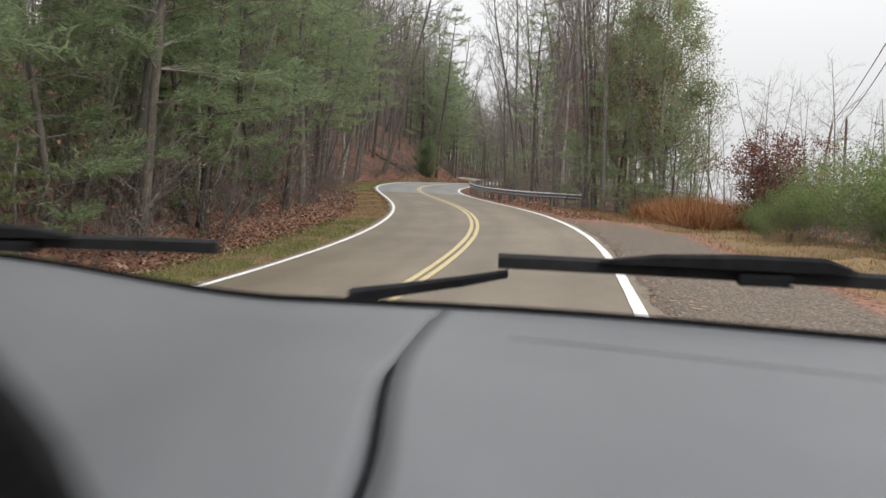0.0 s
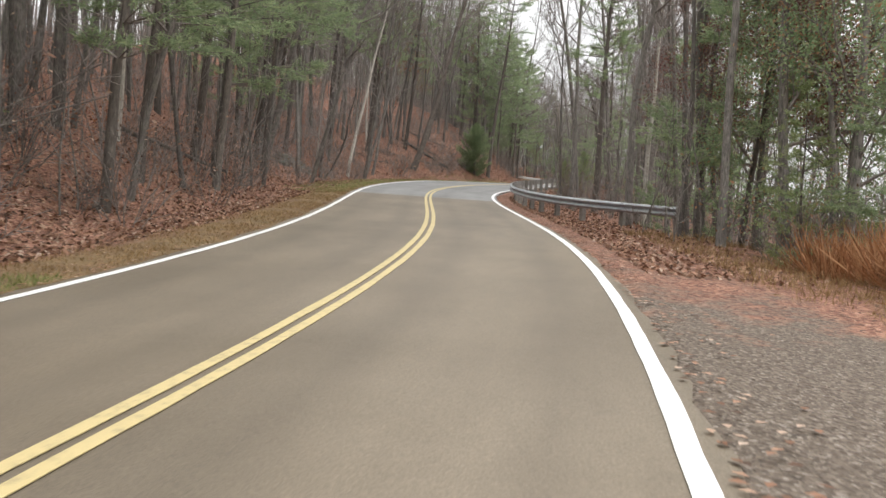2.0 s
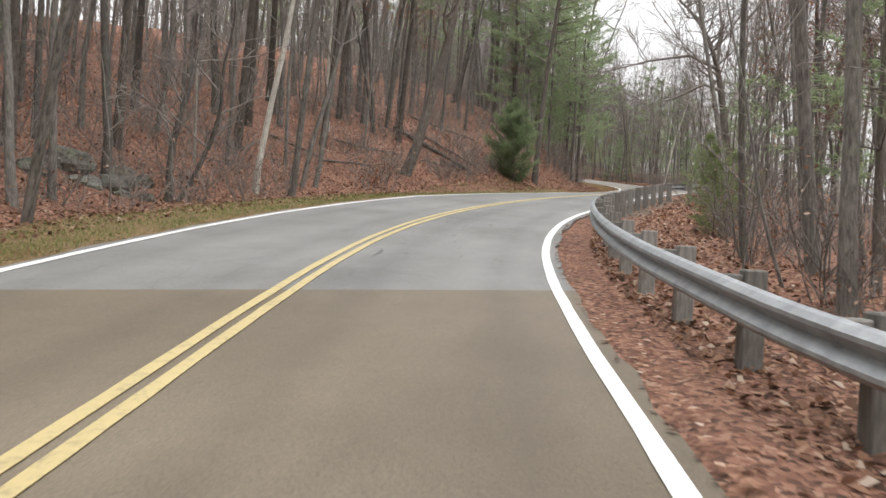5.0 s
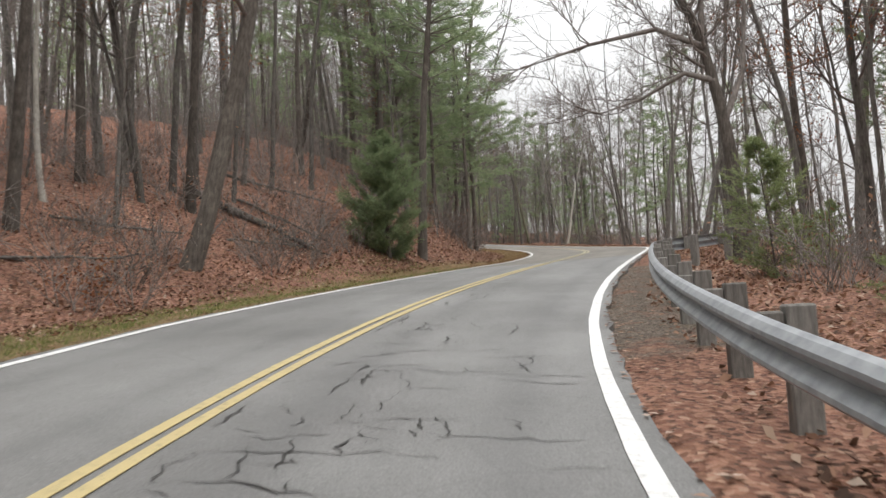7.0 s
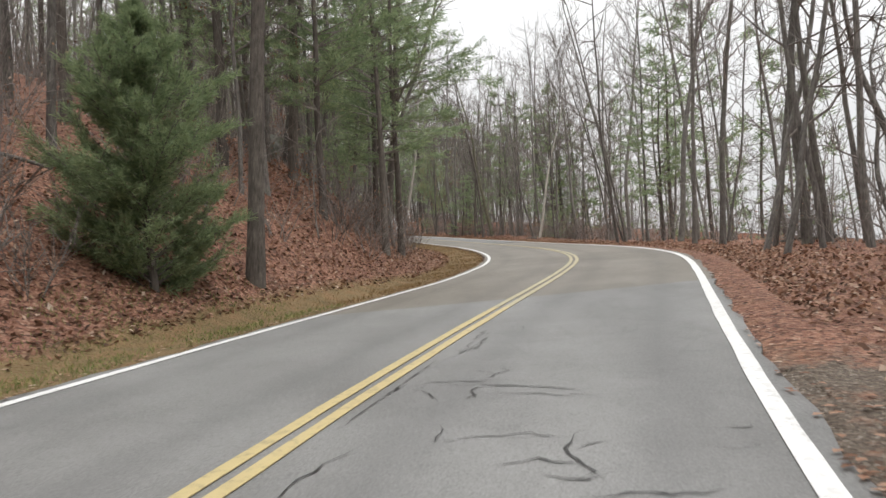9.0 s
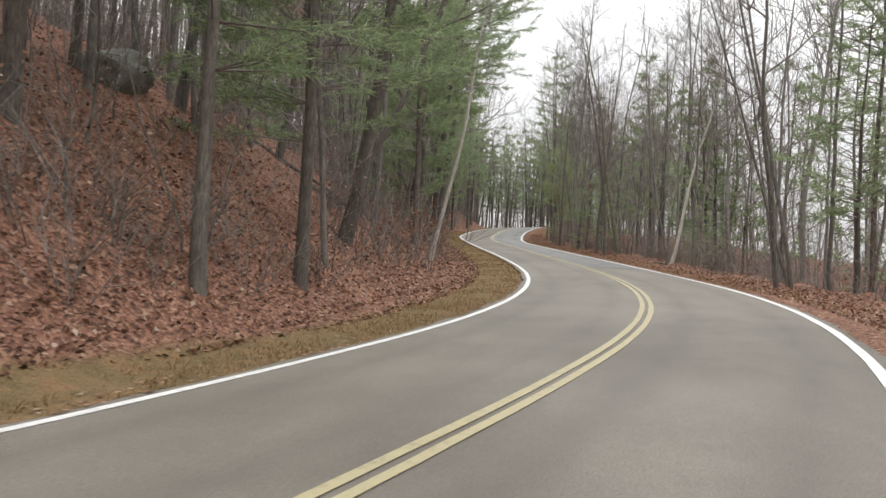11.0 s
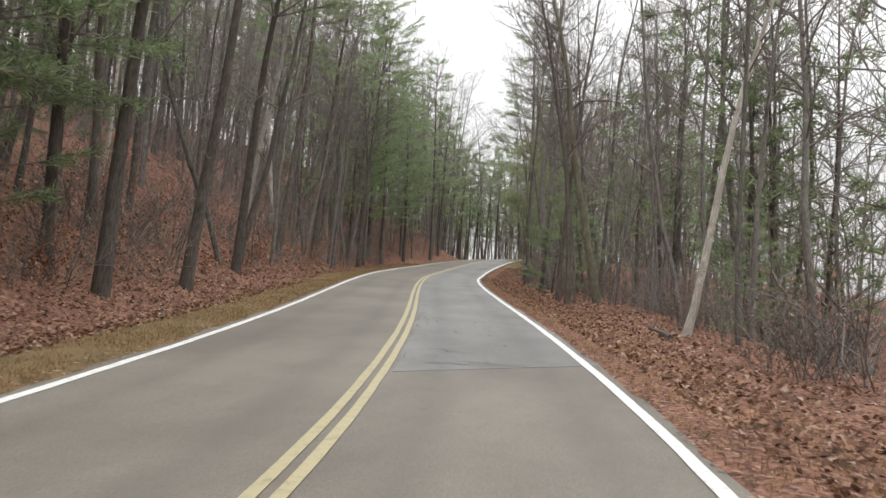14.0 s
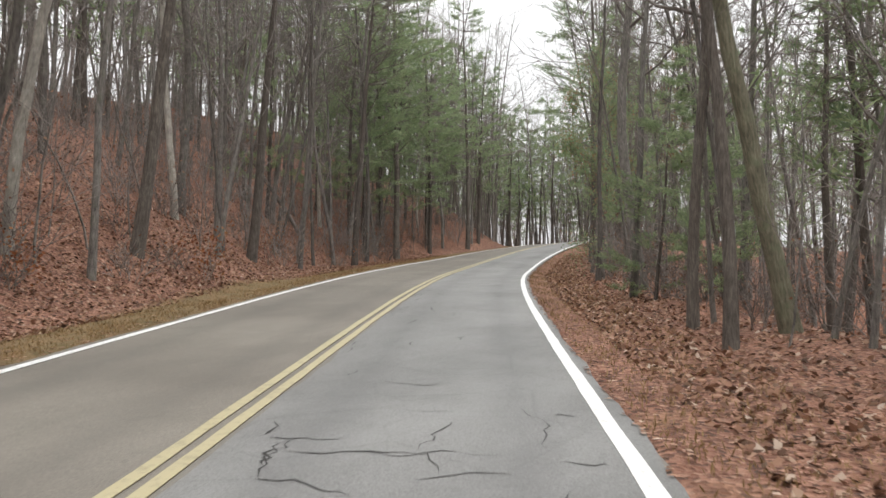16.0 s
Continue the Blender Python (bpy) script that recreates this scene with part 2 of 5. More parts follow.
def bark(name, dark, light, moss=0.0):
    m, n, l, b = material(name, 0.95)
    v = coords(n, l, (1, 1, 0.16))
    col = ramp(n, l, noise_node(n, l, v, 26, 5, 0.7), [(0.32, dark), (0.7, light)])
    blotch = ramp(n, l, noise_node(n, l, coords(n, l), 2.2, 4, 0.6), [(0.45, (0.38, 0.37, 0.36)), (0.75, (0.68, 0.68, 0.66))])
    col = mix(n, l, 0.7, col, blotch, "OVERLAY")
    tone = ramp(n, l, object_random(n), [(0.0, (0.26, 0.245, 0.235)), (1.0, (0.66, 0.65, 0.64))])
    col = mix(n, l, 0.7, col, tone, "OVERLAY")
    if moss:
        lichen = ramp(n, l, noise_node(n, l, coords(n, l), 3.5, 5, 0.7), [(0.5, (0, 0, 0)), (0.7, (1, 1, 1))])
        col = mix(n, l, math_node(n, l, "MULTIPLY", lichen, moss), col, (0.17, 0.19, 0.12))
    l.new(col, b.inputs["Base Color"])
    bump(n, l, b, noise_node(n, l, v, 22, 4), 0.7, 0.02)
    return m


def leaf_material(name, stops, soft=0.25):
    m, n, l, b = material(name, 0.75)
    col = ramp(n, l, island_random(n), stops)
    tone = ramp(n, l, object_random(n), [(0.0, (0.42, 0.42, 0.42)), (1.0, (0.58, 0.58, 0.58))])
    col = mix(n, l, 0.8, col, tone, "OVERLAY")
    l.new(col, b.inputs["Base Color"])
    b.inputs["Subsurface Weight"].default_value = 0.0
    tr = n.new("ShaderNodeBsdfTranslucent")
    l.new(col, tr.inputs["Color"])
    ms = n.new("ShaderNodeMixShader")
    ms.inputs[0].default_value = soft
    l.new(b.outputs[0], ms.inputs[1])
    l.new(tr.outputs[0], ms.inputs[2])
    l.new(ms.outputs[0], n["Material Output"].inputs["Surface"])
    return m


def steel(name):
    m, n, l, b = material(name, 0.55, 0.6)
    v = coords(n, l)
    col = ramp(n, l, noise_node(n, l, v, 5, 6, 0.7), [(0.3, (0.24, 0.25, 0.26)), (0.7, (0.42, 0.43, 0.44))])
    rust = ramp(n, l, noise_node(n, l, v, 14, 5, 0.75), [(0.64, (0, 0, 0)), (0.78, (1, 1, 1))])
    col = mix(n, l, math_node(n, l, "MULTIPLY", rust, 0.6), col, (0.11, 0.075, 0.05))
    l.new(col, b.inputs["Base Color"])
    return m


ROAD_TAN = asphalt("worn_tan_asphalt", (0.150, 0.134, 0.113), (0.200, 0.181, 0.155), 0.05)
ROAD_BROWN = asphalt("worn_brown_asphalt", (0.136, 0.110, 0.078), (0.179, 0.147, 0.108), 0.05)
ROAD_GREY = asphalt("cracked_grey_asphalt", (0.160, 0.157, 0.152), (0.225, 0.222, 0.216), 0.12)
WHITE_LINE = paint("white_road_paint", (0.74, 0.73, 0.71), 0.4)
YELLOW_LINE = paint("yellow_road_paint", (0.50, 0.40, 0.20), 0.5)
PALE_YELLOW = paint("faded_yellow_road_paint", (0.42, 0.365, 0.225), 0.45)
FLOOR = ground_material()
BARK = bark("grey_brown_bark", (0.064, 0.059, 0.056), (0.268, 0.251, 0.236), 0.3)
BARK_PALE = bark("pale_lichen_bark", (0.275, 0.265, 0.24), (0.61, 0.585, 0.54), 0.3)
BARK_MOSS = bark("mossy_bark", (0.10, 0.10, 0.07), (0.30, 0.29, 0.22), 0.8)
BARK_PINE = bark("dark_pine_bark", (0.060, 0.053, 0.048), (0.20, 0.178, 0.158))
TWIG = bark("grey_twig_bark", (0.125, 0.113, 0.107), (0.33, 0.30, 0.28))
NEEDLE = leaf_material("pine_needles", [(0.0, (0.150, 0.205, 0.118)), (0.6, (0.27, 0.345, 0.19)), (1.0, (0.40, 0.46, 0.25))], 0.55)
NEEDLE_DARK = leaf_material("dark_evergreen_needles", [(0.0, (0.155, 0.205, 0.112)), (0.7, (0.25, 0.315, 0.168)), (1.0, (0.345, 0.40, 0.21))], 0.55)
NEEDLE_YOUNG = leaf_material("yellow_green_needles", [(0.0, (0.15, 0.195, 0.085)), (1.0, (0.34, 0.39, 0.19))], 0.5)
DEAD_LEAF = leaf_material("russet_dead_leaves", [(0.0, (0.055, 0.032, 0.021)), (0.42, (0.222, 0.112, 0.068)), (0.74, (0.365, 0.212, 0.140)), (0.90, (0.41, 0.28, 0.20)), (1.0, (0.50, 0.40, 0.32))])
OAK_LEAF = leaf_material("orange_brown_leaves", [(0.0, (0.14, 0.045, 0.02)), (0.6, (0.27, 0.10, 0.04)), (1.0, (0.36, 0.18, 0.08))], 0.35)
MIXED_LEAF = leaf_material("green_and_brown_leaves", [(0.0, (0.18, 0.26, 0.14)), (0.5, (0.28, 0.38, 0.20)), (0.76, (0.37, 0.43, 0.25)), (0.86, (0.36, 0.22, 0.13)), (1.0, (0.44, 0.25, 0.15))], 0.68)
RED_LEAF = leaf_material("dark_red_leaves", [(0.0, (0.085, 0.038, 0.032)), (0.6, (0.17, 0.075, 0.060)), (1.0, (0.25, 0.14, 0.10))], 0.4)
SHRUB_LEAF = leaf_material("green_shrub_leaves", [(0.0, (0.10, 0.15, 0.055)), (0.7, (0.20, 0.265, 0.095)), (1.0, (0.31, 0.32, 0.145))], 0.5)
DRY_GRASS = leaf_material("dry_grass", [(0.0, (0.165, 0.105, 0.045)), (0.5, (0.265, 0.170, 0.078)), (1.0, (0.39, 0.27, 0.14))], 0.35)
GREEN_GRASS = leaf_material("green_verge_grass", [(0.0, (0.11, 0.14, 0.045)), (0.6, (0.19, 0.21, 0.075)), (1.0, (0.33, 0.29, 0.13))], 0.35)
RUST_GRASS = leaf_material("rust_grass", [(0.0, (0.21, 0.09, 0.04)), (0.5, (0.35, 0.16, 0.07)), (1.0, (0.50, 0.29, 0.15))], 0.4)
VINYL, vn, vl, vb = material("grey_dashboard_vinyl", 0.42)
vb.inputs["Specular IOR Level"].default_value = 0.5
vv = coords(vn, vl)
vl.new(ramp(vn, vl, noise_node(vn, vl, vv, 5, 4), [(0.3, (0.076, 0.078, 0.084)), (0.7, (0.094, 0.096, 0.102))]), vb.inputs["Base Color"])
bump(vn, vl, vb, noise_node(vn, vl, vv, 700, 2), 0.25, 0.002)
BLACK_PLASTIC, vn, vl, vb = material("matt_black_plastic", 0.85)
vb.inputs["Specular IOR Level"].default_value = 0.1
vl.new(ramp(vn, vl, noise_node(vn, vl, coords(vn, vl), 30, 4), [(0.3, (0.010, 0.010, 0.011)), (0.7, (0.022, 0.022, 0.024))]), vb.inputs["Base Color"])
BLACK_RUBBER, vn, vl, vb = material("black_rubber", 0.7)
vl.new(ramp(vn, vl, noise_node(vn, vl, coords(vn, vl), 40, 4), [(0.3, (0.008, 0.008, 0.008)), (0.7, (0.02, 0.02, 0.02))]), vb.inputs["Base Color"])
CRACK = paint("dark_crack", (0.035, 0.033, 0.031), 0.4)
STEEL = steel("weathered_galvanised_steel")
POST_WOOD = bark("weathered_post_wood", (0.17, 0.165, 0.155), (0.36, 0.35, 0.33))


# ---------------------------------------------------------------- mesh helpers
class Pile:
    """Gathers tubes and blades into one mesh."""

    def __init__(self):
        self.v, self.f, self.count = [], [], 0

    def add(self, verts, faces):
        self.v.append(np.asarray(verts, float))
        self.f.extend(tuple(int(i) + self.count for i in q) for q in faces)
        self.count += len(verts)

    def tube(self, pts, radii, sides=6, cap=False):
        pts = np.asarray(pts, float)
        tan = np.gradient(pts, axis=0)
        tan /= np.linalg.norm(tan, axis=1, keepdims=True) + 1e-9
        ref = np.array([0.93, 0.27, 0.13]) if abs(tan[0][2]) > 0.6 else np.array([0.1, 0.05, 1.0])
        a = np.cross(tan, ref)
        a /= np.linalg.norm(a, axis=1, keepdims=True) + 1e-9
        b = np.cross(tan, a)
        ang = np.arange(sides) * 2 * np.pi / sides
        ring = a[:, None] * np.cos(ang)[None, :, None] + b[:, None] * np.sin(ang)[None, :, None]
        v = (pts[:, None] + ring * np.asarray(radii, float)[:, None, None]).reshape(-1, 3)
        n = len(pts)
        faces = [(i * sides + j, (i + 1) * sides + j, (i + 1) * sides + (j + 1) % sides, i * sides + (j + 1) % sides) for i in range(n - 1) for j in range(sides)]
        if cap:
            faces.append(tuple(range((n - 1) * sides, n * sides)))
            faces.append(tuple(reversed(range(sides))))
        self.add(v, faces)

    def mesh(self, name, mat, round_off=True):
        me = bpy.data.meshes.new(name)
        me.from_pydata(np.concatenate(self.v).tolist() if self.v else [], [], self.f)
        me.materials.append(mat)
        if round_off:
            me.polygons.foreach_set("use_smooth", [True] * len(me.polygons))
        me.update()
        return me


def spines(rng, base, way, length, width, spread):
    """Pointed three-cornered needles from base along way."""
    n = len(base)
    way = unit(way + rng.normal(0, spread, (n, 3)))
    side = unit(np.cross(way, rng.normal(0, 1, (n, 3))))
    length, width = np.broadcast_to(length, n)[:, None], np.broadcast_to(width, n)[:, None]
    return np.stack([base - side * width / 2, base + side * width / 2, base + way * length], 1)


def quads(name, verts, mat, per=4):
    """One mesh of loose faces, per corners each."""
    me = bpy.data.meshes.new(name)
    verts = np.asarray(verts, float).reshape(-1, 3)
    nf = len(verts) // per
    me.vertices.add(len(verts))
    me.vertices.foreach_set("co", verts.ravel())
    me.loops.add(len(verts))
    me.loops.foreach_set("vertex_index", np.arange(len(verts), dtype=np.int32))
    me.polygons.add(nf)
    me.polygons.foreach_set("loop_start", np.arange(nf, dtype=np.int32) * per)
    me.update(calc_edges=True)
    me.validate()
    me.materials.append(mat)
    return me


def part(name, me, parent, label=""):
    ob = new(name, me)
    ob.parent = parent
    return tagged(ob, label)


def unit(v):
    v = np.asarray(v, float)
    return v / (np.linalg.norm(v, axis=-1, keepdims=True) + 1e-9)


def blades(rng, base, way, length, width, spread):
    """Flat pointed blades from base along way, each leaning off at random."""
    n = len(base)
    way = unit(way + rng.normal(0, spread, (n, 3)))
    side = unit(np.cross(way, rng.normal(0, 1, (n, 3))))
    length, width = np.broadcast_to(length, n)[:, None], np.broadcast_to(width, n)[:, None]
    mid = base + way * length * 0.45
    return np.stack([base, mid + side * width / 2, base + way * length, mid - side * width / 2], 1)


# ---------------------------------------------------------------- ground and road
def axis(lo, hi, fine, far):
    inner = np.arange(lo, hi, fine)
    out, step, v = [], fine, hi
    while v < hi + far:
        step *= 1.18
        v += step
        out.append(v)
    back, step, v = [], fine, lo
    while v > lo - far:
        step *= 1.18
        v -= step
        back.append(v)
    return np.concatenate([back[::-1], inner, out])


def build_ground():
    gx, gy = axis(-34, 34, 0.62, 1600), axis(-12, 215, 0.62, 1600)
    X, Y = np.meshgrid(gx, gy, indexing="ij")
    s, d = stations(X, Y)
    z = np.interp(s, STATION, RZ) + lift(s, d) + wrinkle(X.ravel(), Y.ravel(), d)
    z -= 0.16 * (1 - smooth(2.9, 3.5, abs(d)))
    far = np.hypot(np.maximum(abs(X.ravel()) - 90, 0), np.maximum(abs(Y.ravel() - 100) - 190, 0))
    z = z * np.exp(-far / 400)
    nx, ny = len(gx), len(gy)
    i = np.arange(nx * ny).reshape(nx, ny)
    f = np.stack([i[:-1, :-1], i[1:, :-1], i[1:, 1:], i[:-1, 1:]], -1).reshape(-1, 4)
    me = bpy.data.meshes.new("ground")
    me.from_pydata(np.stack([X.ravel(), Y.ravel(), z], 1).tolist(), [], f.tolist())
    me.polygons.foreach_set("use_smooth", [True] * len(me.polygons))
    u = -d
    verge = 4.6 + 1.6 * np.exp(-((s - 66) / 12) ** 2) + 0.5 * smooth(0, 5, s) * (1 - smooth(14, 22, s))
    grass = (1 - smooth(verge, verge + 0.9, u)) * (d < 0) * (0.75 + 0.25 * smooth(45, 60, s))
    grass += (d > 0) * (1 - smooth(3.8, 4.6, d)) * 0.5 + 0.8 * (1 - smooth(26, 34, s)) * smooth(5.6, 6.8, d) * (1 - smooth(10, 14, d))
    gravel = (d > 0) * (1 - smooth(22, 30, s) * 0.45) * (1 - smooth(36, 46, s)) * (1 - smooth(5.4, 6.8, d)) + (d > 0) * 0.8 * smooth(66, 72, s) * (1 - smooth(84, 90, s)) * (1 - smooth(4.6, 5.6, d))
    for name, val in (("grass", grass), ("gravel", gravel)):
        me.attributes.new(name, "FLOAT", "POINT").data.foreach_set("value", np.clip(val, 0, 1))
    me.materials.append(FLOOR)
    tagged(new("ground", me), "forest floor of russet fallen leaves with a grassy verge", "ground", kind="structure")


def strip(name, s0, s1, d0, d1, up, mat, label, category, across=1, skew=0.0, ragged=0.0, thick=0.12):
    """A band along the road from offset d0 to d1, with thickness."""
    s = np.arange(s0, s1 + 0.25, 0.5)
    offs = np.linspace(d0, d1, across + 1)
    rng = np.random.default_rng(int(abs(s0 * 7 + d0 * 13)) + 3)
    rows = []
    for k, o in enumerate(offs):
        wob = ragged * (np.sin(s * 1.7 + k) * 0.5 + rng.normal(0, 0.5, len(s))) if k in (0, across) else 0.0
        shift = skew * (o - d0) / max(d1 - d0, 1e-6)
        ss = s + shift * np.linspace(1, 1, len(s))
        p = road_point(ss, 0 * ss)
        h = np.interp(ss, STATION, HEADING)
        oo = o + wob
        rows.append(np.stack([p[:, 0] + np.cos(h) * oo, p[:, 1] + np.sin(h) * oo, np.interp(ss, STATION, RZ) + np.interp(ss, STATION, RB) * oo + up], 1))
    top = np.stack(rows, 1)
    n, w = top.shape[:2]
    low = top - [0, 0, thick]
    v = np.concatenate([top.reshape(-1, 3), low.reshape(-1, 3)])
    idx = np.arange(n * w).reshape(n, w)
    f = np.stack([idx[:-1, :-1], idx[:-1, 1:], idx[1:, 1:], idx[1:, :-1]], -1).reshape(-1, 4).tolist()
    m = n * w
    for c, flip in ((0, True), (w - 1, False)):
        for i in range(n - 1):
            a, b = int(idx[i, c]), int(idx[i + 1, c])
            f.append((a, b, b + m, a + m) if flip else (b, a, a + m, b + m))
    for i, flip in ((0, False), (n - 1, True)):
        for c in range(w - 1):
            a, b = int(idx[i, c]), int(idx[i, c + 1])
            f.append((a, a + m, b + m, b) if not flip else (b, b + m, a + m, a))
    me = bpy.data.meshes.new(name)
    me.from_pydata(v.tolist(), [], f)
    me.attributes.new("offset", "FLOAT", "POINT").data.foreach_set("value", np.tile(np.tile(offs, n), 2))
    me.materials.append(mat)
    return tagged(new(name, me), label, category, kind="structure")


build_ground()
strip("road_1", -60, 51, -EDGE, EDGE, 0.0, ROAD_BROWN, "smooth brownish asphalt road surface", "road", 16, 3.0, 0.05)
strip("road_2", 51, 90, -EDGE, EDGE, 0.0, ROAD_GREY, "cracked grey asphalt road surface", "road", 16, 3.0, 0.05)
strip("road_3", 90, 296, -EDGE, EDGE, 0.0, ROAD_TAN, "smooth tan asphalt road surface", "road", 16, 3.0, 0.05)
strip("road_4", 129, 240, 0.2, EDGE - 0.02, 0.006, ROAD_GREY, "cracked grey asphalt lane surface", "road", 8, 2.0, 0.03, 0.006)
strip("white_line_1", -58, 290, -LANE - 0.06, -LANE + 0.06, 0.012, WHITE_LINE, "worn white painted edge line on asphalt", "road marking", 1, 0, 0.006, 0.006)
strip("white_line_2", -58, 290, LANE - 0.07, LANE + 0.07, 0.012, WHITE_LINE, "worn white painted edge line on asphalt", "road marking", 1, 0, 0.006, 0.006)
for k, (s0, s1, mat, label) in enumerate(((-58, 90, YELLOW_LINE, "worn yellow painted centre line on asphalt"), (90, 290, PALE_YELLOW, "faded pale yellow centre line on asphalt"))):
    strip("yellow_line_%d" % (2 * k + 1), s0, s1, -0.145, -0.04, 0.012, mat, label, "road marking", 1, 0, 0.005, 0.006)
    strip("yellow_line_%d" % (2 * k + 2), s0, s1, 0.04, 0.145, 0.012, mat, label, "road marking", 1, 0, 0.005, 0.006)



def cracks():
    """Jagged open cracks in the grey asphalt, each a narrow dark sliver."""
    rng = np.random.default_rng(41)
    for owner, s0, s1, count in (("road_2", 55, 88, 130), ("road_2", 62, 73, 70), ("road_4", 130, 142, 90), ("road_4", 142, 172, 80)):
        host = bpy.data.objects[owner]
        for _ in range(count):
            s, d = rng.uniform(s0, s1), 0.25 + 2.4 * rng.uniform() ** 2.2
            across = rng.uniform() < 0.55
            n = int(rng.integers(5, 12))
            step = rng.uniform(0.06, 0.14)
            ds = np.cumsum(rng.normal(0, 0.05, n) if across else np.full(n, step) + rng.normal(0, 0.03, n))
            dd = np.cumsum(np.full(n, step) + rng.normal(0, 0.03, n) if across else rng.normal(0, 0.045, n))
            ss, off = s + ds, np.clip(d + dd, 0.25, 2.85)
            w = np.sin(np.linspace(0.05, 3.1, n)) * (rng.uniform(0.004, 0.011) if owner == "road_2" else rng.uniform(0.006, 0.018)) * rng.uniform(0.4, 1.6, n)
            h = np.interp(ss, STATION, HEADING)
            z = np.interp(ss, STATION, RZ) + np.interp(ss, STATION, RB) * off + 0.010
            c = np.stack([np.interp(ss, STATION, RX) + np.cos(h) * off, np.interp(ss, STATION, RY) + np.sin(h) * off, z], 1)
            side = np.stack([-np.sin(h), np.cos(h), 0 * h], 1) if across else np.stack([np.cos(h), np.sin(h), 0 * h], 1)
            v = np.concatenate([c - side * w[:, None], c + side * w[:, None]])
            f = [(i, i + 1, n + i + 1, n + i) for i in range(n - 1)]
            me = bpy.data.meshes.new("crack")
            me.from_pydata(v.tolist(), [], f)
            me.materials.append(CRACK)
            ob = new("crack", me)
            ob.parent = host


cracks()

# ---------------------------------------------------------------- guard rail
RAIL = [(42, 7.9), (43, 6.6), (44, 5.5), (46, 4.6), (49, 4.1), (53, 3.95), (60, 3.95), (66, 3.9), (72, 4.0), (78, 4.05), (82.7, 4.05), (83.5, 4.3), (87.8, 6.6)]


def rail_line(along):
    """Points of the rail's face, by distance along it."""
    s = np.linspace(RAIL[0][0], RAIL[-1][0], 400)
    d = np.interp(s, [a for a, _ in RAIL], [b for _, b in RAIL])
    d = np.convolve(np.pad(d, 6, mode="edge"), np.ones(13) / 13, "valid")
    p = road_point(s, d)
    p[:, 2] = np.interp(s, STATION, RZ) + np.interp(s, STATION, RB) * 3.4
    run = np.concatenate([[0], np.cumsum(np.linalg.norm(np.diff(p[:, :2], axis=0), axis=1))])
    along = np.asarray(along, float)
    q = np.stack([np.interp(along, run, p[:, k]) for k in range(3)], -1)
    ahead = np.stack([np.interp(along + 0.2, run, p[:, k]) - np.interp(along - 0.2, run, p[:, k]) for k in range(3)], -1)
    ahead[..., 2] = 0
    return q, unit(ahead), run[-1]


def build_guard_rail():
    top = tagged(new("guard_rail"), "weathered galvanised steel guard rail on posts beside the road", "guard rail")
    _, _, total = rail_line([0])
    # beam profile: offset towards the road, height
    prof = [(0.00, 0.72), (0.035, 0.705), (0.080, 0.665), (0.080, 0.635), (0.030, 0.590), (0.005, 0.560), (0.030, 0.530), (0.080, 0.485), (0.080, 0.455), (0.035, 0.415), (0.00, 0.40)]
    prof += [(o - 0.012, h) for o, h in reversed(prof)]
    span, a = 3.81, 0.0
    while a < total - 0.3:
        b = min(a + span + 0.12, total)
        t = np.arange(a, b + 1e-6, max((b - a) / 8, 0.2))
        q, w, _ = rail_line(t)
        out = np.stack([-w[:, 1], w[:, 0], 0 * w[:, 0]], 1)
        lap = 0.004 * (int(a / span) % 2)
        v = np.concatenate([q + out * (o + lap) + np.array([0, 0, h]) for o, h in prof])
        n, m = len(t), len(prof)
        f = [(k * n + i, k * n + i + 1, ((k + 1) % m) * n + i + 1, ((k + 1) % m) * n + i) for k in range(m) for i in range(n - 1)]
        me = bpy.data.meshes.new("rail_beam")
        me.from_pydata(v.tolist(), [], f)
        me.materials.append(STEEL)
        part("rail_beam", me, top)
        a += span
    # posts and blocks, shared meshes
    def box(name, w, dpt, z0, z1, mat):
        bm = bmesh.new()
        bmesh.ops.create_cube(bm, size=1.0)
        bmesh.ops.scale(bm, vec=(w, dpt, z1 - z0), verts=bm.verts)
        bmesh.ops.translate(bm, vec=(0, 0, (z0 + z1) / 2), verts=bm.verts)
        bmesh.ops.bevel(bm, geom=bm.edges[:], offset=0.012, segments=1, affect="EDGES")
        me = bpy.data.meshes.new(name)
        bm.to_mesh(me)
        bm.free()
        me.materials.append(mat)
        return me
    post, block, bolt = box("post", 0.15, 0.19, -0.55, 0.76, POST_WOOD), box("block", 0.13, 0.16, 0.40, 0.72, POST_WOOD), box("bolt", 0.045, 0.03, 0.545, 0.585, STEEL)
    for k in range(int(total / 1.905) + 1):
        q, w, _ = rail_line([min(k * 1.905 + 0.15, total - 0.1)])
        ang = math.atan2(w[0][1], w[0][0])
        for me, off in ((post, -0.28), (block, -0.095), (bolt, 0.012)):
            ob = part(me.name.split(".")[0], me, top)
            out = np.array([-w[0][1], w[0][0], 0])
            ob.matrix_basis = Matrix.Translation(q[0] + out * off) @ Matrix.Rotation(ang + 0.01 * (k % 3 - 1), 4, "Z")


build_guard_rail()


# ---------------------------------------------------------------- trees
def bent(rng, start, way, length, steps, wander, rise=0.0):
    """A wandering line from start; rise bends it upwards."""
    pts, w = [np.asarray(start, float)], unit(way)
    for _ in range(steps):
        w = unit(w + rng.normal(0, wander, 3) + np.array([0, 0, rise]))
        pts.append(pts[-1] + w * length / steps)
    return np.array(pts)


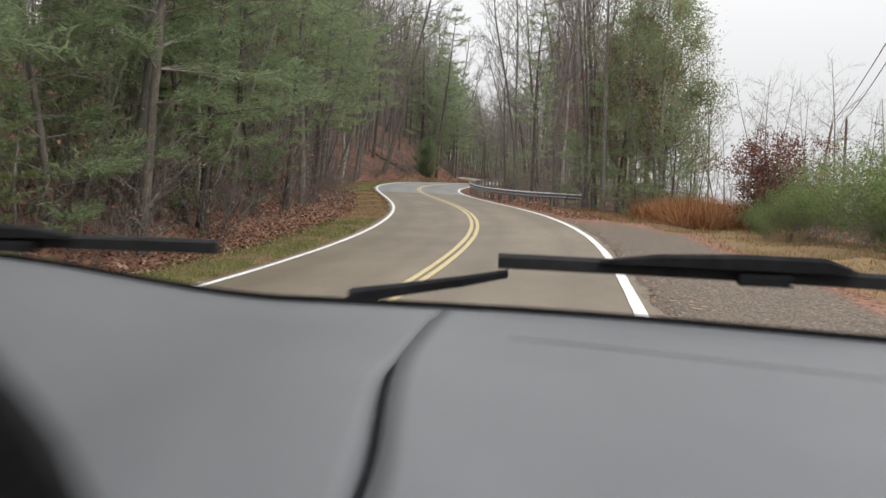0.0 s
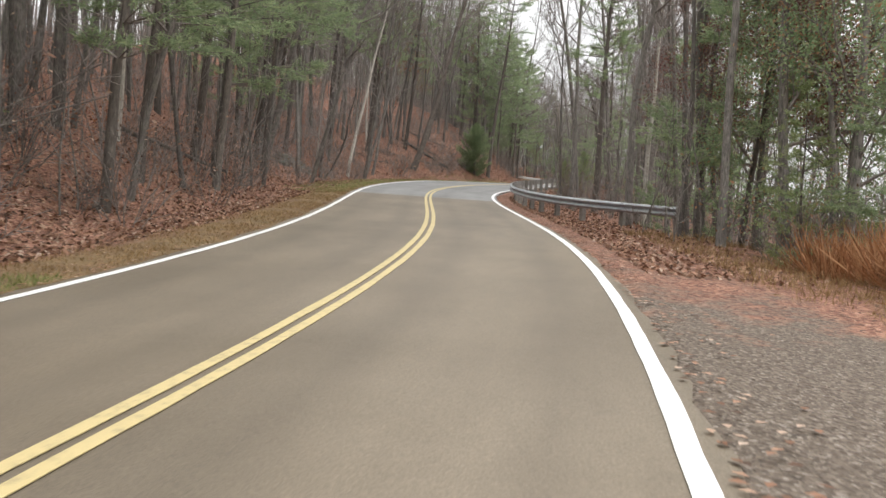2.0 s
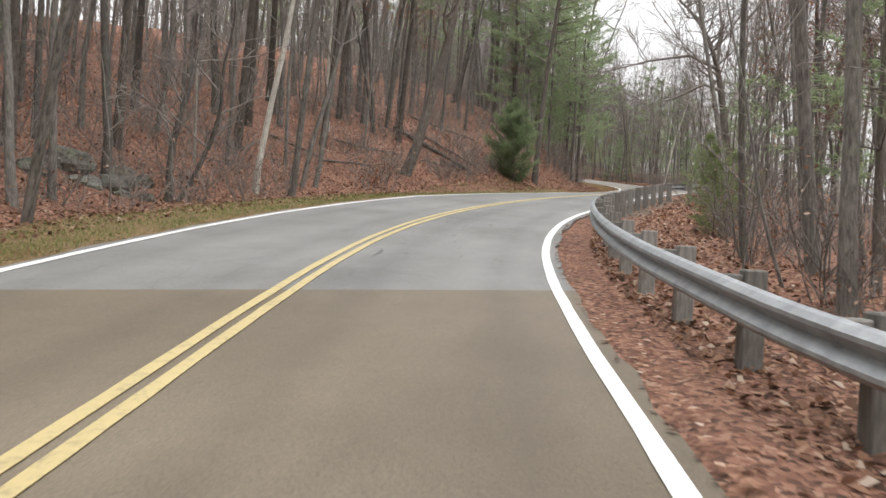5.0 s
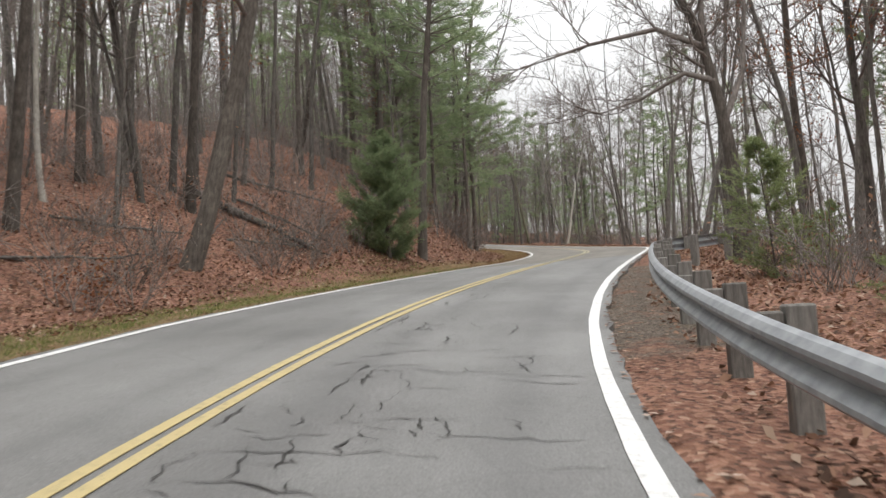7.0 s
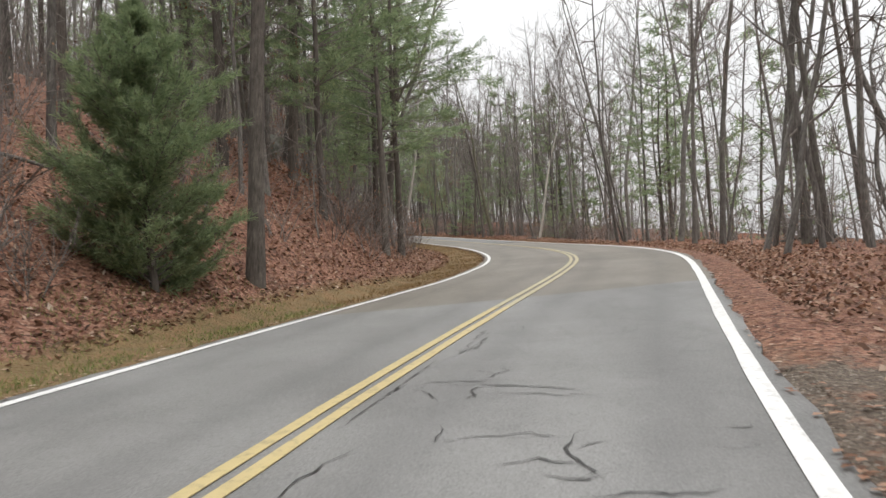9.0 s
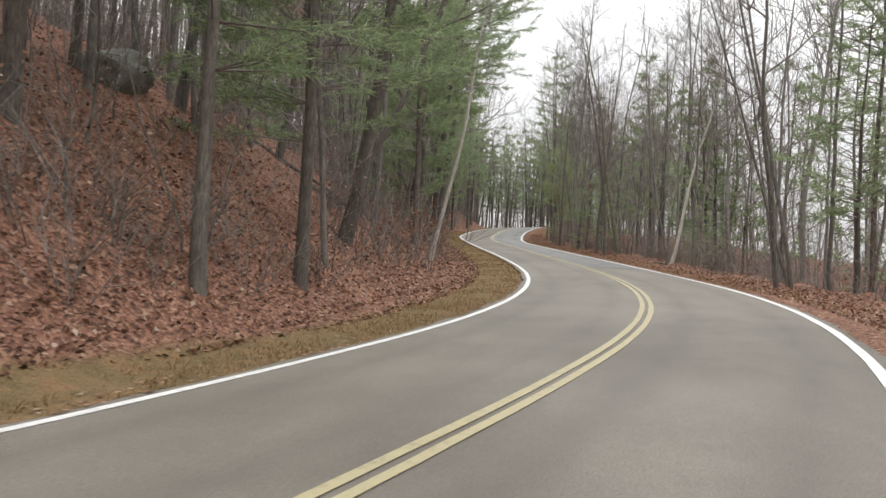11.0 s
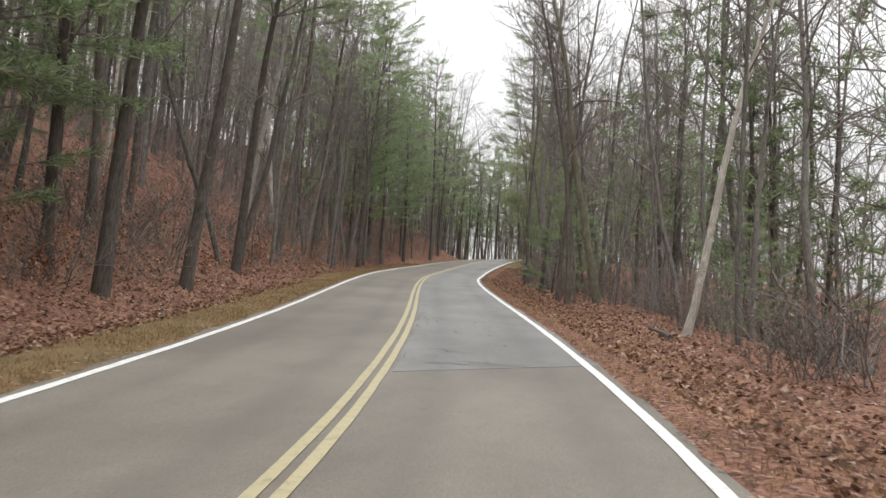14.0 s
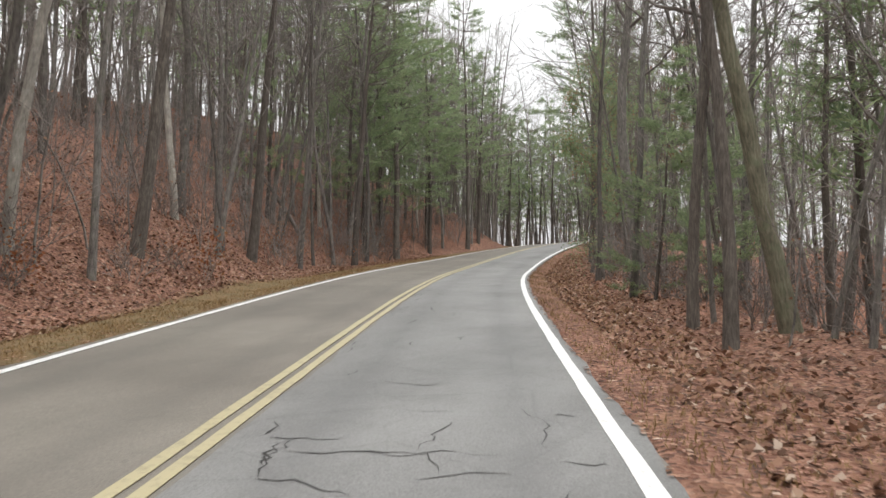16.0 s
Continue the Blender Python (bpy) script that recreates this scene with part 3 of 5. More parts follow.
def branch_out(rng, pile, tips, start, way, length, radius, depth, sides, rise, fork=3):
    steps = (1, 3, 5)[depth]
    line = bent(rng, start, way, length, steps, 0.17, rise)
    pile.tube(line, np.linspace(radius, max(radius * 0.35, 0.006), len(line)), sides)
    tips.append((line[-1], unit(line[-1] - line[-2]), length))
    if depth == 0:
        return
    for k in range(fork + (depth > 1) * 2):
        u = rng.uniform(0.2, 0.98)
        i = min(int(u * steps), steps - 1)
        p = line[i] + (line[i + 1] - line[i]) * (u * steps - i)
        ax = unit(line[i + 1] - line[i])
        side = unit(np.cross(ax, rng.normal(0, 1, 3)))
        branch_out(rng, pile, tips, p, ax * 0.8 + side * rng.uniform(0.5, 0.95) + np.array([0, 0, 0.15]), length * rng.uniform(0.38, 0.62), max(radius * 0.5, 0.009), depth - 1, 3, rise, fork)


def bare_tree(seed, height, radius, bark_mat, first=0.35, count=16, lean=0.0, leafy=0.0, fork=4, twin=False, wander=0.045, fine=2, guide=(), arms=(), leaf_mat=None, each=5, puff=0.16):
    """A leafless hardwood: trunk, limbs with twigs, a few dead leaves where it keeps them."""
    rng = np.random.default_rng(seed)
    top = new("bare_tree")
    trunk, limbs, tips = Pile(), Pile(), []
    steps = 13 if fine == 2 else 7
    for stem in range(2 if twin else 1):
        hgt = height * (0.85 if stem else 1.0)
        way = (lean + (0.2 if stem else 0), 0.1 * stem, 1)
        line = bent(rng, (0.12 * stem, 0.05 * stem, -0.4), way, hgt, steps, wander * (13 / steps) ** 0.5, 0.03)
        if len(guide):
            g = np.array(guide, float)
            t = np.linspace(0, len(g) - 1, steps + 1)
            line = np.stack([np.interp(t, np.arange(len(g)), g[:, k]) for k in range(3)], 1) + rng.normal(0, 0.03, (steps + 1, 3))
            line[1:-1] = (line[:-2] + 2 * line[1:-1] + line[2:]) / 4
        rad = radius * (1 - np.linspace(0, 1, len(line)) ** 1.1 * 0.86) * (0.75 if stem else 1)
        rad[0] *= 1.25
        trunk.tube(line, rad, 9 if fine == 2 else 5)
        for k in range(count):
            u = first + (0.97 - first) * (k + rng.uniform(0, 1)) / count
            i = min(int(u * steps), steps - 1)
            p = line[i] + (line[i + 1] - line[i]) * (u * steps - i)
            a = rng.uniform(0, 2 * np.pi)
            up = rng.uniform(0.3, 1.2)
            length = height * rng.uniform(0.14, 0.28) * (1.15 - 0.65 * u)
            branch_out(rng, limbs, tips, p, (np.cos(a), np.sin(a), up), length, radius * 0.36 * (1.15 - 0.8 * u), fine, 4 if fine == 2 else 3, 0.07, fork)
    for arm in arms:
        g = np.array(arm, float)
        limbs.tube(g, np.linspace(radius * 0.45, 0.02, len(g)), 6)
        for k in range(1, len(g)):
            for _ in range(3):
                branch_out(rng, limbs, tips, g[k], unit(g[k] - g[k - 1]) + rng.normal(0, 0.5, 3) + np.array([0, 0, 0.3]), rng.uniform(1.0, 2.6), 0.025, 2, 4, 0.06, fork)
    part("trunk", trunk.mesh("trunk", bark_mat), top)
    part("crown", limbs.mesh("crown", TWIG), top)
    if leafy:
        base = np.array([t[0] for t in tips if rng.uniform() < leafy])
        base = np.repeat(base, each, 0) + rng.normal(0, puff, (len(base) * each, 3))
        part("foliage", quads("foliage", blades(rng, base, np.tile([0, 0, -0.4], (len(base), 1)), rng.uniform(0.07, 0.13, len(base)), rng.uniform(0.04, 0.07, len(base)), 0.7), leaf_mat or OAK_LEAF), top)
    return top


def slim_tree(seed, height, radius, lean=0.0, sides=6, count=9, fork=3):
    """A thin understorey stem with few twigs."""
    rng = np.random.default_rng(seed)
    top = new("slim_tree")
    trunk, limbs, tips = Pile(), Pile(), []
    line = bent(rng, (0, 0, -0.3), (lean, 0, 1), height, 9, 0.1, 0.03)
    trunk.tube(line, radius * (1 - np.linspace(0, 1, 10) * 0.8), sides)
    for k in range(count):
        u = 0.25 + 0.72 * (k + rng.uniform()) / count
        i = min(int(u * 9), 8)
        a = rng.uniform(0, 6.28)
        branch_out(rng, limbs, tips, line[i], (np.cos(a), np.sin(a), rng.uniform(0.4, 1.3)), height * rng.uniform(0.1, 0.22), radius * 0.4, 1, 3, 0.06, fork)
    part("trunk", trunk.mesh("trunk", BARK), top)
    part("crown", limbs.mesh("crown", TWIG), top)
    return top


def pine_tree(seed, height, radius, needle, bare=0.35, spread=0.2, whorls=14, tuft=9, size=0.26, droop=0.0, dense=8, full=False):
    """An evergreen: trunk, whorled boughs, sprays of needles with gaps between."""
    rng = np.random.default_rng(seed)
    top = new("pine_tree")
    trunk, boughs, spots, ways = Pile(), Pile(), [], []
    line = bent(rng, (0, 0, -0.4), (0, 0, 1), height, 12, 0.025, 0.02)
    rad = radius * (1 - np.linspace(0, 1, 13) * 0.9)
    rad[0] *= 1.2
    trunk.tube(line, rad, 8)
    for k in range(whorls):
        u = bare + (0.99 - bare) * (k + rng.uniform(0, 0.6)) / whorls
        i = min(int(u * 12), 11)
        p0 = line[i] + (line[i + 1] - line[i]) * (u * 12 - i)
        v = (u - bare) / (1 - bare)
        reach = height * spread * (0.25 + 0.75 * (1 - v) ** 0.8) * (0.55 + 0.45 * min(1, v * 4 + 0.4))
        if full:
            reach = height * spread * (0.5 + 0.5 * np.sin(np.pi * min(1, v * 0.75 + 0.22))) * (1.02 - v ** 3)
        for j in range(rng.integers(3, 6)):
            a = rng.uniform(0, 6.28)
            ln = reach * rng.uniform(0.55, 1.15)
            bough = bent(rng, p0, (np.cos(a), np.sin(a), 0.25 - droop), ln, 5, 0.1, 0.03)
            boughs.tube(bough[[0, 2, 5] if dense > 5 else [0, 5]], np.linspace(radius * 0.2, radius * 0.05, 3 if dense > 5 else 2), 3)
            for q in range(dense):
                t = rng.uniform(0.08 if full else 0.3, 1.0)
                m = min(int(t * 5), 4)
                base = bough[m] + (bough[m + 1] - bough[m]) * (t * 5 - m)
                side = unit(np.array([-np.sin(a), np.cos(a), 0])) * rng.choice([-1, 1])
                way = unit(unit(bough[m + 1] - bough[m]) + side * rng.uniform(0.2, 1.1) + rng.normal(0, 0.15, 3))
                lng = ln * rng.uniform(0.12, 0.34)
                if dense > 5 and q % 3 == 0:
                    boughs.tube(np.array([base, base + way * lng]), [0.009, 0.004], 3)
                steps = max(2, int(lng / (0.5 * size)))
                for e in np.linspace(0.25, 1, steps):
                    spots.append(base + way * lng * e)
                    ways.append(way)
    base = np.repeat(np.array(spots), tuft, 0)
    way = np.repeat(np.array(ways), tuft, 0)
    part("trunk", trunk.mesh("trunk", BARK_PINE), top)
    part("crown", boughs.mesh("crown", TWIG), top)
    base = base + rng.normal(0, size * 0.16, base.shape)
    part("foliage", quads("foliage", spines(rng, base, way, size * rng.uniform(0.6, 1.2, len(base)), size * (0.12 if size < 0.5 else 0.16), 0.62), needle, 3), top)
    return top


def shrub(seed, height, stems, leaf_mat, leaves, size=0.09):
    """A many-stemmed bush; leaves is the number that it carries."""
    rng = np.random.default_rng(seed)
    top = new("shrub")
    pile, tips = Pile(), []
    for k in range(stems):
        a, r = rng.uniform(0, 6.28), rng.uniform(0, 0.3)
        branch_out(rng, pile, tips, (r * np.cos(a), r * np.sin(a), -0.15), (np.cos(a) * 0.5, np.sin(a) * 0.5, rng.uniform(0.8, 1.8)), height * rng.uniform(0.6, 1.1), 0.014, 1, 3, 0.03, 6)
    part("stem", pile.mesh("stem", TWIG), top)
    if leaves:
        pts = np.array([t[0] for t in tips])
        base = pts[rng.integers(0, len(pts), leaves)] + rng.normal(0, 0.11 * height ** 0.5, (leaves, 3))
        base[:, 2] = np.maximum(base[:, 2], 0.05)
        part("foliage", quads("foliage", blades(rng, base, rng.normal(0, 1, (leaves, 3)), size * rng.uniform(0.7, 1.3, leaves), size * 0.55, 0.3), leaf_mat), top)
    return top


PLACED = []


class Kind:
    """Variants of one kind of plant, set out one by one."""

    def __init__(self, variants, label, category, group, tall=1.0):
        self.variants, self.used, self.tall = variants, [False] * len(variants), tall
        for v in variants:
            tagged(v, label, category, group)

    def put(self, s, d, turn=0.0, size=1.0, which=0, sink=0.0, lean=0.0, label=""):
        x, y, _ = road_point(s, d)
        z = ground_at(float(x), float(y)) - sink
        h = float(np.interp(s, STATION, HEADING))
        m = Matrix.Translation((float(x), float(y), z)) @ Matrix.Rotation(h, 4, "Z") @ Matrix.Rotation(radians(lean), 4, "Y") @ Matrix.Rotation(radians(turn), 4, "Z") @ Matrix.Diagonal((size, size, size ** self.tall, 1))
        k = which % len(self.variants)
        if self.used[k]:
            ob = copy_thing(self.variants[k], m)
        else:
            ob, self.used[k] = self.variants[k], True
            ob.matrix_basis = m
        PLACED.append((float(x), float(y)))
        return tagged(ob, label)


class Thicket:
    """Many far plants of some variants, joined into one mesh."""

    def __init__(self, variants, name, label, category):
        self.variants, self.name, self.label, self.category, self.spots = variants, name, label, category, []

    def put(self, s, d, turn=0.0, size=1.0, which=0, lean=0.0):
        x, y, _ = road_point(s, d)
        h = float(np.interp(s, STATION, HEADING))
        m = Matrix.Translation((float(x), float(y), ground_at(float(x), float(y)))) @ Matrix.Rotation(h, 4, "Z") @ Matrix.Rotation(radians(lean), 4, "Y") @ Matrix.Rotation(radians(turn), 4, "Z") @ Matrix.Diagonal((size, size, size ** 0.5, 1))
        self.spots.append((which % len(self.variants), np.array(m)))

    def build(self):
        verts, loops, sizes, mats, slots, base = [], [], [], [], [], 0
        for which, m in self.spots:
            for child in self.variants[which].children:
                me = child.data
                if me.materials[0] not in slots:
                    slots.append(me.materials[0])
                co = np.empty(len(me.vertices) * 3)
                me.vertices.foreach_get("co", co)
                verts.append(co.reshape(-1, 3) @ m[:3, :3].T + m[:3, 3])
                li = np.empty(len(me.loops), dtype=np.int32)
                me.loops.foreach_get("vertex_index", li)
                loops.append(li + base)
                sz = np.empty(len(me.polygons), dtype=np.int32)
                me.polygons.foreach_get("loop_total", sz)
                sizes.append(sz)
                mats.append(np.full(len(sz), slots.index(me.materials[0]), dtype=np.int32))
                base += len(me.vertices)
        verts, loops, sizes, mats = (np.concatenate(v) for v in (verts, loops, sizes, mats))
        me = bpy.data.meshes.new(self.name)
        me.vertices.add(len(verts))
        me.vertices.foreach_set("co", verts.ravel())
        me.loops.add(len(loops))
        me.loops.foreach_set("vertex_index", loops)
        me.polygons.add(len(sizes))
        me.polygons.foreach_set("loop_start", np.concatenate([[0], np.cumsum(sizes)[:-1]]).astype(np.int32))
        me.polygons.foreach_set("material_index", mats)
        for m in slots:
            me.materials.append(m)
        me.update(calc_edges=True)
        tagged(new(self.name, me), self.label, self.category, kind="stuff")
        for v in self.variants:
            for o in (*v.children, v):
                bpy.data.objects.remove(o)


TALL_LABEL = "tall leafless grey-brown hardwood tree on the leaf-covered forest floor"
TALL = Kind([bare_tree(11, 21, 0.15, BARK), bare_tree(12, 23, 0.175, BARK, 0.4, 16), bare_tree(13, 18, 0.12, BARK, 0.26, 17), bare_tree(14, 24, 0.21, BARK, 0.36, 17), bare_tree(15, 20, 0.13, BARK, 0.4, 15, 0.06), bare_tree(16, 21, 0.15, BARK, 0.35, 11, twin=True)], TALL_LABEL, "tree", "bare hardwood trees", 0.45)
FARTALL = Thicket([bare_tree(17, 21, 0.12, BARK, 0.26, 22, fine=1, fork=6), bare_tree(18, 23, 0.145, BARK, 0.32, 22, fine=1, fork=6), bare_tree(19, 19, 0.11, BARK, 0.24, 20, 0.05, fine=1, fork=6), bare_tree(20, 24, 0.16, BARK, 0.36, 22, fine=1, fork=6), slim_tree(45, 11, 0.06), slim_tree(46, 13, 0.07, 0.05)], "bare_hardwood_stand", "stand of leafless hardwoods deeper in the woods", "woods")
DARK = Kind([bare_tree(26, 21, 0.2, BARK_PINE, 0.28, 17, wander=0.04), bare_tree(27, 22, 0.19, BARK_PINE, 0.3, 16, wander=0.05)], "dark-barked leafless hardwood leaning out from the bank", "tree", "dark-barked trees", 0.45)
MOSS = Kind([bare_tree(28, 20, 0.2, BARK_MOSS, 0.3, 15, wander=0.05)], "mossy thick hardwood leaning over the road edge", "tree", "mossy trees")
SPREAD = Kind([bare_tree(23, 9, 0.11, BARK, 0.1, 13, 0.15, twin=True, wander=0.12)], "low many-limbed leafless tree at the foot of the bank", "tree", "spreading trees")
PALE = Kind([bare_tree(21, 17, 0.14, BARK_PALE, 0.4, 13, 0.05, wander=0.06), bare_tree(22, 19, 0.15, BARK_PALE, 0.42, 13)], "leafless tree with pale lichen-spotted bark", "tree", "pale-barked trees", 0.6)
OAK = Kind([bare_tree(31, 15, 0.15, BARK, 0.3, 15, leafy=0.4, each=9), bare_tree(32, 11, 0.11, BARK, 0.3, 13, leafy=0.5, each=9)], "hardwood tree still holding orange-brown dead leaves", "tree", "trees with dead leaves")
LEAFY = Kind([bare_tree(34, 13, 0.13, BARK, 0.16, 18, leafy=0.8, leaf_mat=MIXED_LEAF, each=38, puff=0.28), bare_tree(35, 15, 0.14, BARK, 0.2, 18, leafy=0.8, leaf_mat=MIXED_LEAF, each=38, puff=0.28), bare_tree(36, 11, 0.10, BARK, 0.12, 16, leafy=0.8, leaf_mat=MIXED_LEAF, each=38, puff=0.28)], "tree with thin green and reddish-brown late autumn leaves", "tree", "leafy autumn trees")
RUSSET = Kind([bare_tree(37, 14, 0.13, BARK, 0.3, 16, leafy=0.7, leaf_mat=RED_LEAF, each=30, puff=0.24)], "tree holding dark red-brown leaves at the clearing edge", "tree", "red-leaved trees")
SLIM = Kind([slim_tree(41, 10, 0.05), slim_tree(42, 12, 0.065, 0.06), slim_tree(43, 8, 0.04, 0.12), slim_tree(44, 13, 0.075)], "thin leafless understorey sapling among fallen leaves", "sapling", "bare saplings")
PINE_LABEL = "tall green pine tree with open whorled boughs"
PINE = Kind([pine_tree(51, 20, 0.18, NEEDLE, 0.3, 0.19, 16, 7, 0.27, 0.0, 7), pine_tree(52, 22, 0.2, NEEDLE, 0.36, 0.17, 16, 7, 0.27, 0.0, 7), pine_tree(53, 16, 0.15, NEEDLE, 0.15, 0.23, 17, 7, 0.27, 0.05, 8), pine_tree(54, 16, 0.15, NEEDLE, 0.26, 0.26, 17, 7, 0.27, 0.05, 8)], PINE_LABEL, "tree", "pine trees")
HIGHPINE = Kind([pine_tree(59, 21, 0.19, NEEDLE, 0.48, 0.23, 14, 7, 0.27, 0.0, 8)], "tall pine with a broad crown high over the road", "tree", "pine trees")
FARPINE = Thicket([pine_tree(57, 20, 0.18, NEEDLE, 0.3, 0.17, 12, 4, 0.6, 0.0, 3), pine_tree(58, 18, 0.16, NEEDLE, 0.24, 0.19, 12, 4, 0.6, 0.0, 3)], "pine_stand", "stand of green pines deeper in the woods", "woods")
SAPLINGS = Thicket([slim_tree(47, 4.5, 0.022, 0.08, 3, 8, 2), slim_tree(48, 6.5, 0.03, -0.05, 3, 8, 2), slim_tree(49, 3.2, 0.018, 0.15, 3, 8, 2)], "sapling_thicket", "thicket of thin grey leafless saplings under the trees", "saplings")
BANKBRUSH = Thicket([shrub(91, 1.5, 5, DEAD_LEAF, 30), shrub(92, 1.0, 6, DEAD_LEAF, 40), shrub(93, 2.4, 4, DEAD_LEAF, 15)], "bank_brush", "thin brown brush scattered over the leafy bank", "brush")
LOWPINE = Kind([pine_tree(55, 12, 0.11, NEEDLE, 0.06, 0.27, 17, 7, 0.28, 0.10, 10), pine_tree(56, 9, 0.09, NEEDLE_YOUNG, 0.05, 0.28, 14, 7, 0.26, 0.05, 7)], "bushy green pine with boughs down to the ground", "tree", "low pines")
CEDAR = Kind([pine_tree(61, 5.6, 0.09, NEEDLE_DARK, 0.02, 0.36, 36, 7, 0.17, -0.35, 22, full=True), pine_tree(62, 8.0, 0.11, NEEDLE_DARK, 0.08, 0.15, 28, 7, 0.17, 0.0, 10, full=True)], "dense dark green evergreen with branches to the ground", "tree", "dark evergreens")
YOUNG = Kind([pine_tree(65, 4.6, 0.045, NEEDLE_YOUNG, 0.05, 0.34, 20, 6, 0.21, -0.15, 9, full=True)], "young yellow-green pine on the leafy slope", "tree", "young pines")
BRUSH = Kind([shrub(71, 1.6, 8, DEAD_LEAF, 40), shrub(72, 2.2, 7, DEAD_LEAF, 30), shrub(73, 1.1, 9, DEAD_LEAF, 80)], "leafless brown brush at the foot of the bank", "bush", "brown brush")
OAKLET = Kind([shrub(75, 1.3, 5, OAK_LEAF, 200, 0.12), shrub(76, 1.8, 6, OAK_LEAF, 240, 0.12)], "small bush with orange-brown leaves", "bush", "orange bushes")
GREENBUSH = Kind([shrub(81, 2.6, 14, SHRUB_LEAF, 5000, 0.08), shrub(82, 2.0, 12, SHRUB_LEAF, 3600, 0.075)], "green leafy bush beside the gravel pull-off", "bush", "green bushes")
REDBUSH = Kind([shrub(85, 3.2, 14, RED_LEAF, 6000, 0.13)], "dark red leaved young tree beside the road", "tree", "red bushes")

ARCH = Kind([bare_tree(25, 11, 0.23, BARK_PINE, 0.48, 24, fork=4, guide=((0, 0, -0.4), (0.0, 0, 1.5), (-0.12, 0, 3.3), (-0.35, 0, 5.0), (-0.65, 0.1, 6.6), (-1.2, 0.2, 8.0), (-2.1, 0.2, 9.2), (-3.3, 0.3, 10.2)), arms=(((-0.38, 0, 5.2), (-1.2, -0.1, 5.5), (-2.4, -0.2, 4.9), (-3.6, -0.2, 4.6)), ((-0.58, 0, 6.2), (-1.9, -0.1, 6.9), (-3.8, -0.2, 6.7), (-5.6, -0.3, 6.3)), ((-0.2, 0, 4.0), (0.4, 0.3, 5.4), (0.6, 0.5, 7.2), (0.5, 0.6, 9.5)), ((-0.65, 0.1, 6.6), (-0.55, 0.4, 8.2), (-0.9, 0.5, 10.2))))], "thick dark oak arching bare limbs over the road", "tree", "arching trees")

# trees known one by one: station, offset, turn, size, variant, lean (towards the right)
PALE.put(41.1, -9.4, 59, 0.79, 1, lean=5)
TALL.put(41.5, 8.3, 151, 0.79, 1, lean=-3)
SLIM.put(43.7, 10.4, 285, 1.15, 3, lean=-5)
SLIM.put(43.7, 9.7, 218, 1.15, 3, lean=-4)
TALL.put(43.7, 8.6, 84, 0.79, 1, lean=-1)
TALL.put(48.5, 9.9, 17, 0.79, 1, lean=-4)
TALL.put(50.8, 14.9, 352, 0.79, 1, lean=0)
PALE.put(50.9, 9.2, 243, 0.92, 1, lean=-3)
TALL.put(53.8, 6.5, 335, 0.79, 1, lean=-3)
TALL.put(53.8, 9.5, 176, 0.79, 1, lean=-2)
TALL.put(55.5, -8.0, 126, 0.91, 3, lean=8)
TALL.put(57.1, -8.8, 201, 0.91, 3, lean=5)
SLIM.put(57.5, -6.1, 268, 1.30, 3, lean=14)
TALL.put(57.8, 9.0, 109, 0.79, 1, lean=-3)
TALL.put(63.7, 12.6, 310, 0.79, 1, lean=-2)
PALE.put(69.0, -7.7, 260, 0.97, 1, lean=6)
SLIM.put(71.4, -7.4, 34, 1.17, 3, lean=3)
TALL.put(72.0, -7.2, 101, 0.81, 2, lean=2)
TALL.put(73.7, -13.0, 327, 0.88, 3, lean=0)
TALL.put(86.0, -13.9, 277, 0.91, 3, lean=3)
TALL.put(93.7, -16.6, 252, 0.75, 3, lean=2)
DARK.put(95.6, 9.3, 93, 0.97, 1, lean=3)
SLIM.put(99.6, 5.5, 85, 1.15, 3, lean=15)
TALL.put(100.2, -17.7, 344, 0.91, 3, lean=3)
TALL.put(100.5, 7.7, 219, 0.81, 4, lean=-1)
SLIM.put(100.9, 6.7, 152, 1.20, 3, lean=5)
DARK.put(101.8, -14.9, 185, 1.04, 0, lean=11)
SLIM.put(102.4, 5.5, 60, 1.15, 3, lean=13)
TALL.put(102.7, 7.3, 118, 0.79, 1, lean=-1)
TALL.put(102.8, -12.6, 51, 0.91, 3, lean=5)
TALL.put(105.1, 6.4, 18, 0.78, 4, lean=10)
TALL.put(105.9, -22.8, 210, 0.91, 3, lean=2)
TALL.put(106.5, 9.8, 160, 0.79, 1, lean=-3)
TALL.put(107.8, -23.5, 26, 0.91, 3, lean=3)
TALL.put(109.3, -6.7, 261, 0.74, 2, lean=1)
TALL.put(110.5, 6.2, 244, 0.83, 0, lean=1)
DARK.put(112.4, -7.4, 194, 0.90, 0, lean=8)
TALL.put(113.8, 6.2, 177, 0.80, 1, lean=3)
TALL.put(116.2, 6.5, 294, 0.74, 3, lean=9)
SLIM.put(117.1, -8.6, 328, 1.30, 3, lean=14)
TALL.put(121.5, 9.8, 353, 0.75, 3, lean=3)
PALE.put(121.7, -6.4, 35, 0.58, 0, lean=8)
SLIM.put(121.9, 5.5, 211, 1.15, 3, lean=0)
TALL.put(124.0, 8.2, 303, 0.65, 1, lean=-1)
SLIM.put(125.1, 6.8, 27, 1.15, 3, lean=-11)
TALL.put(126.8, -9.4, 119, 0.84, 1, lean=3)
TALL.put(130.2, 10.3, 236, 0.75, 3, lean=0)
TALL.put(132.4, -10.8, 186, 0.79, 4, lean=-1)
TALL.put(133.7, 10.8, 2, 0.63, 1, lean=-8)
TALL.put(135.8, 7.2, 228, 0.66, 4, lean=-1)
TALL.put(138.2, 8.4, 245, 0.61, 0, lean=0)
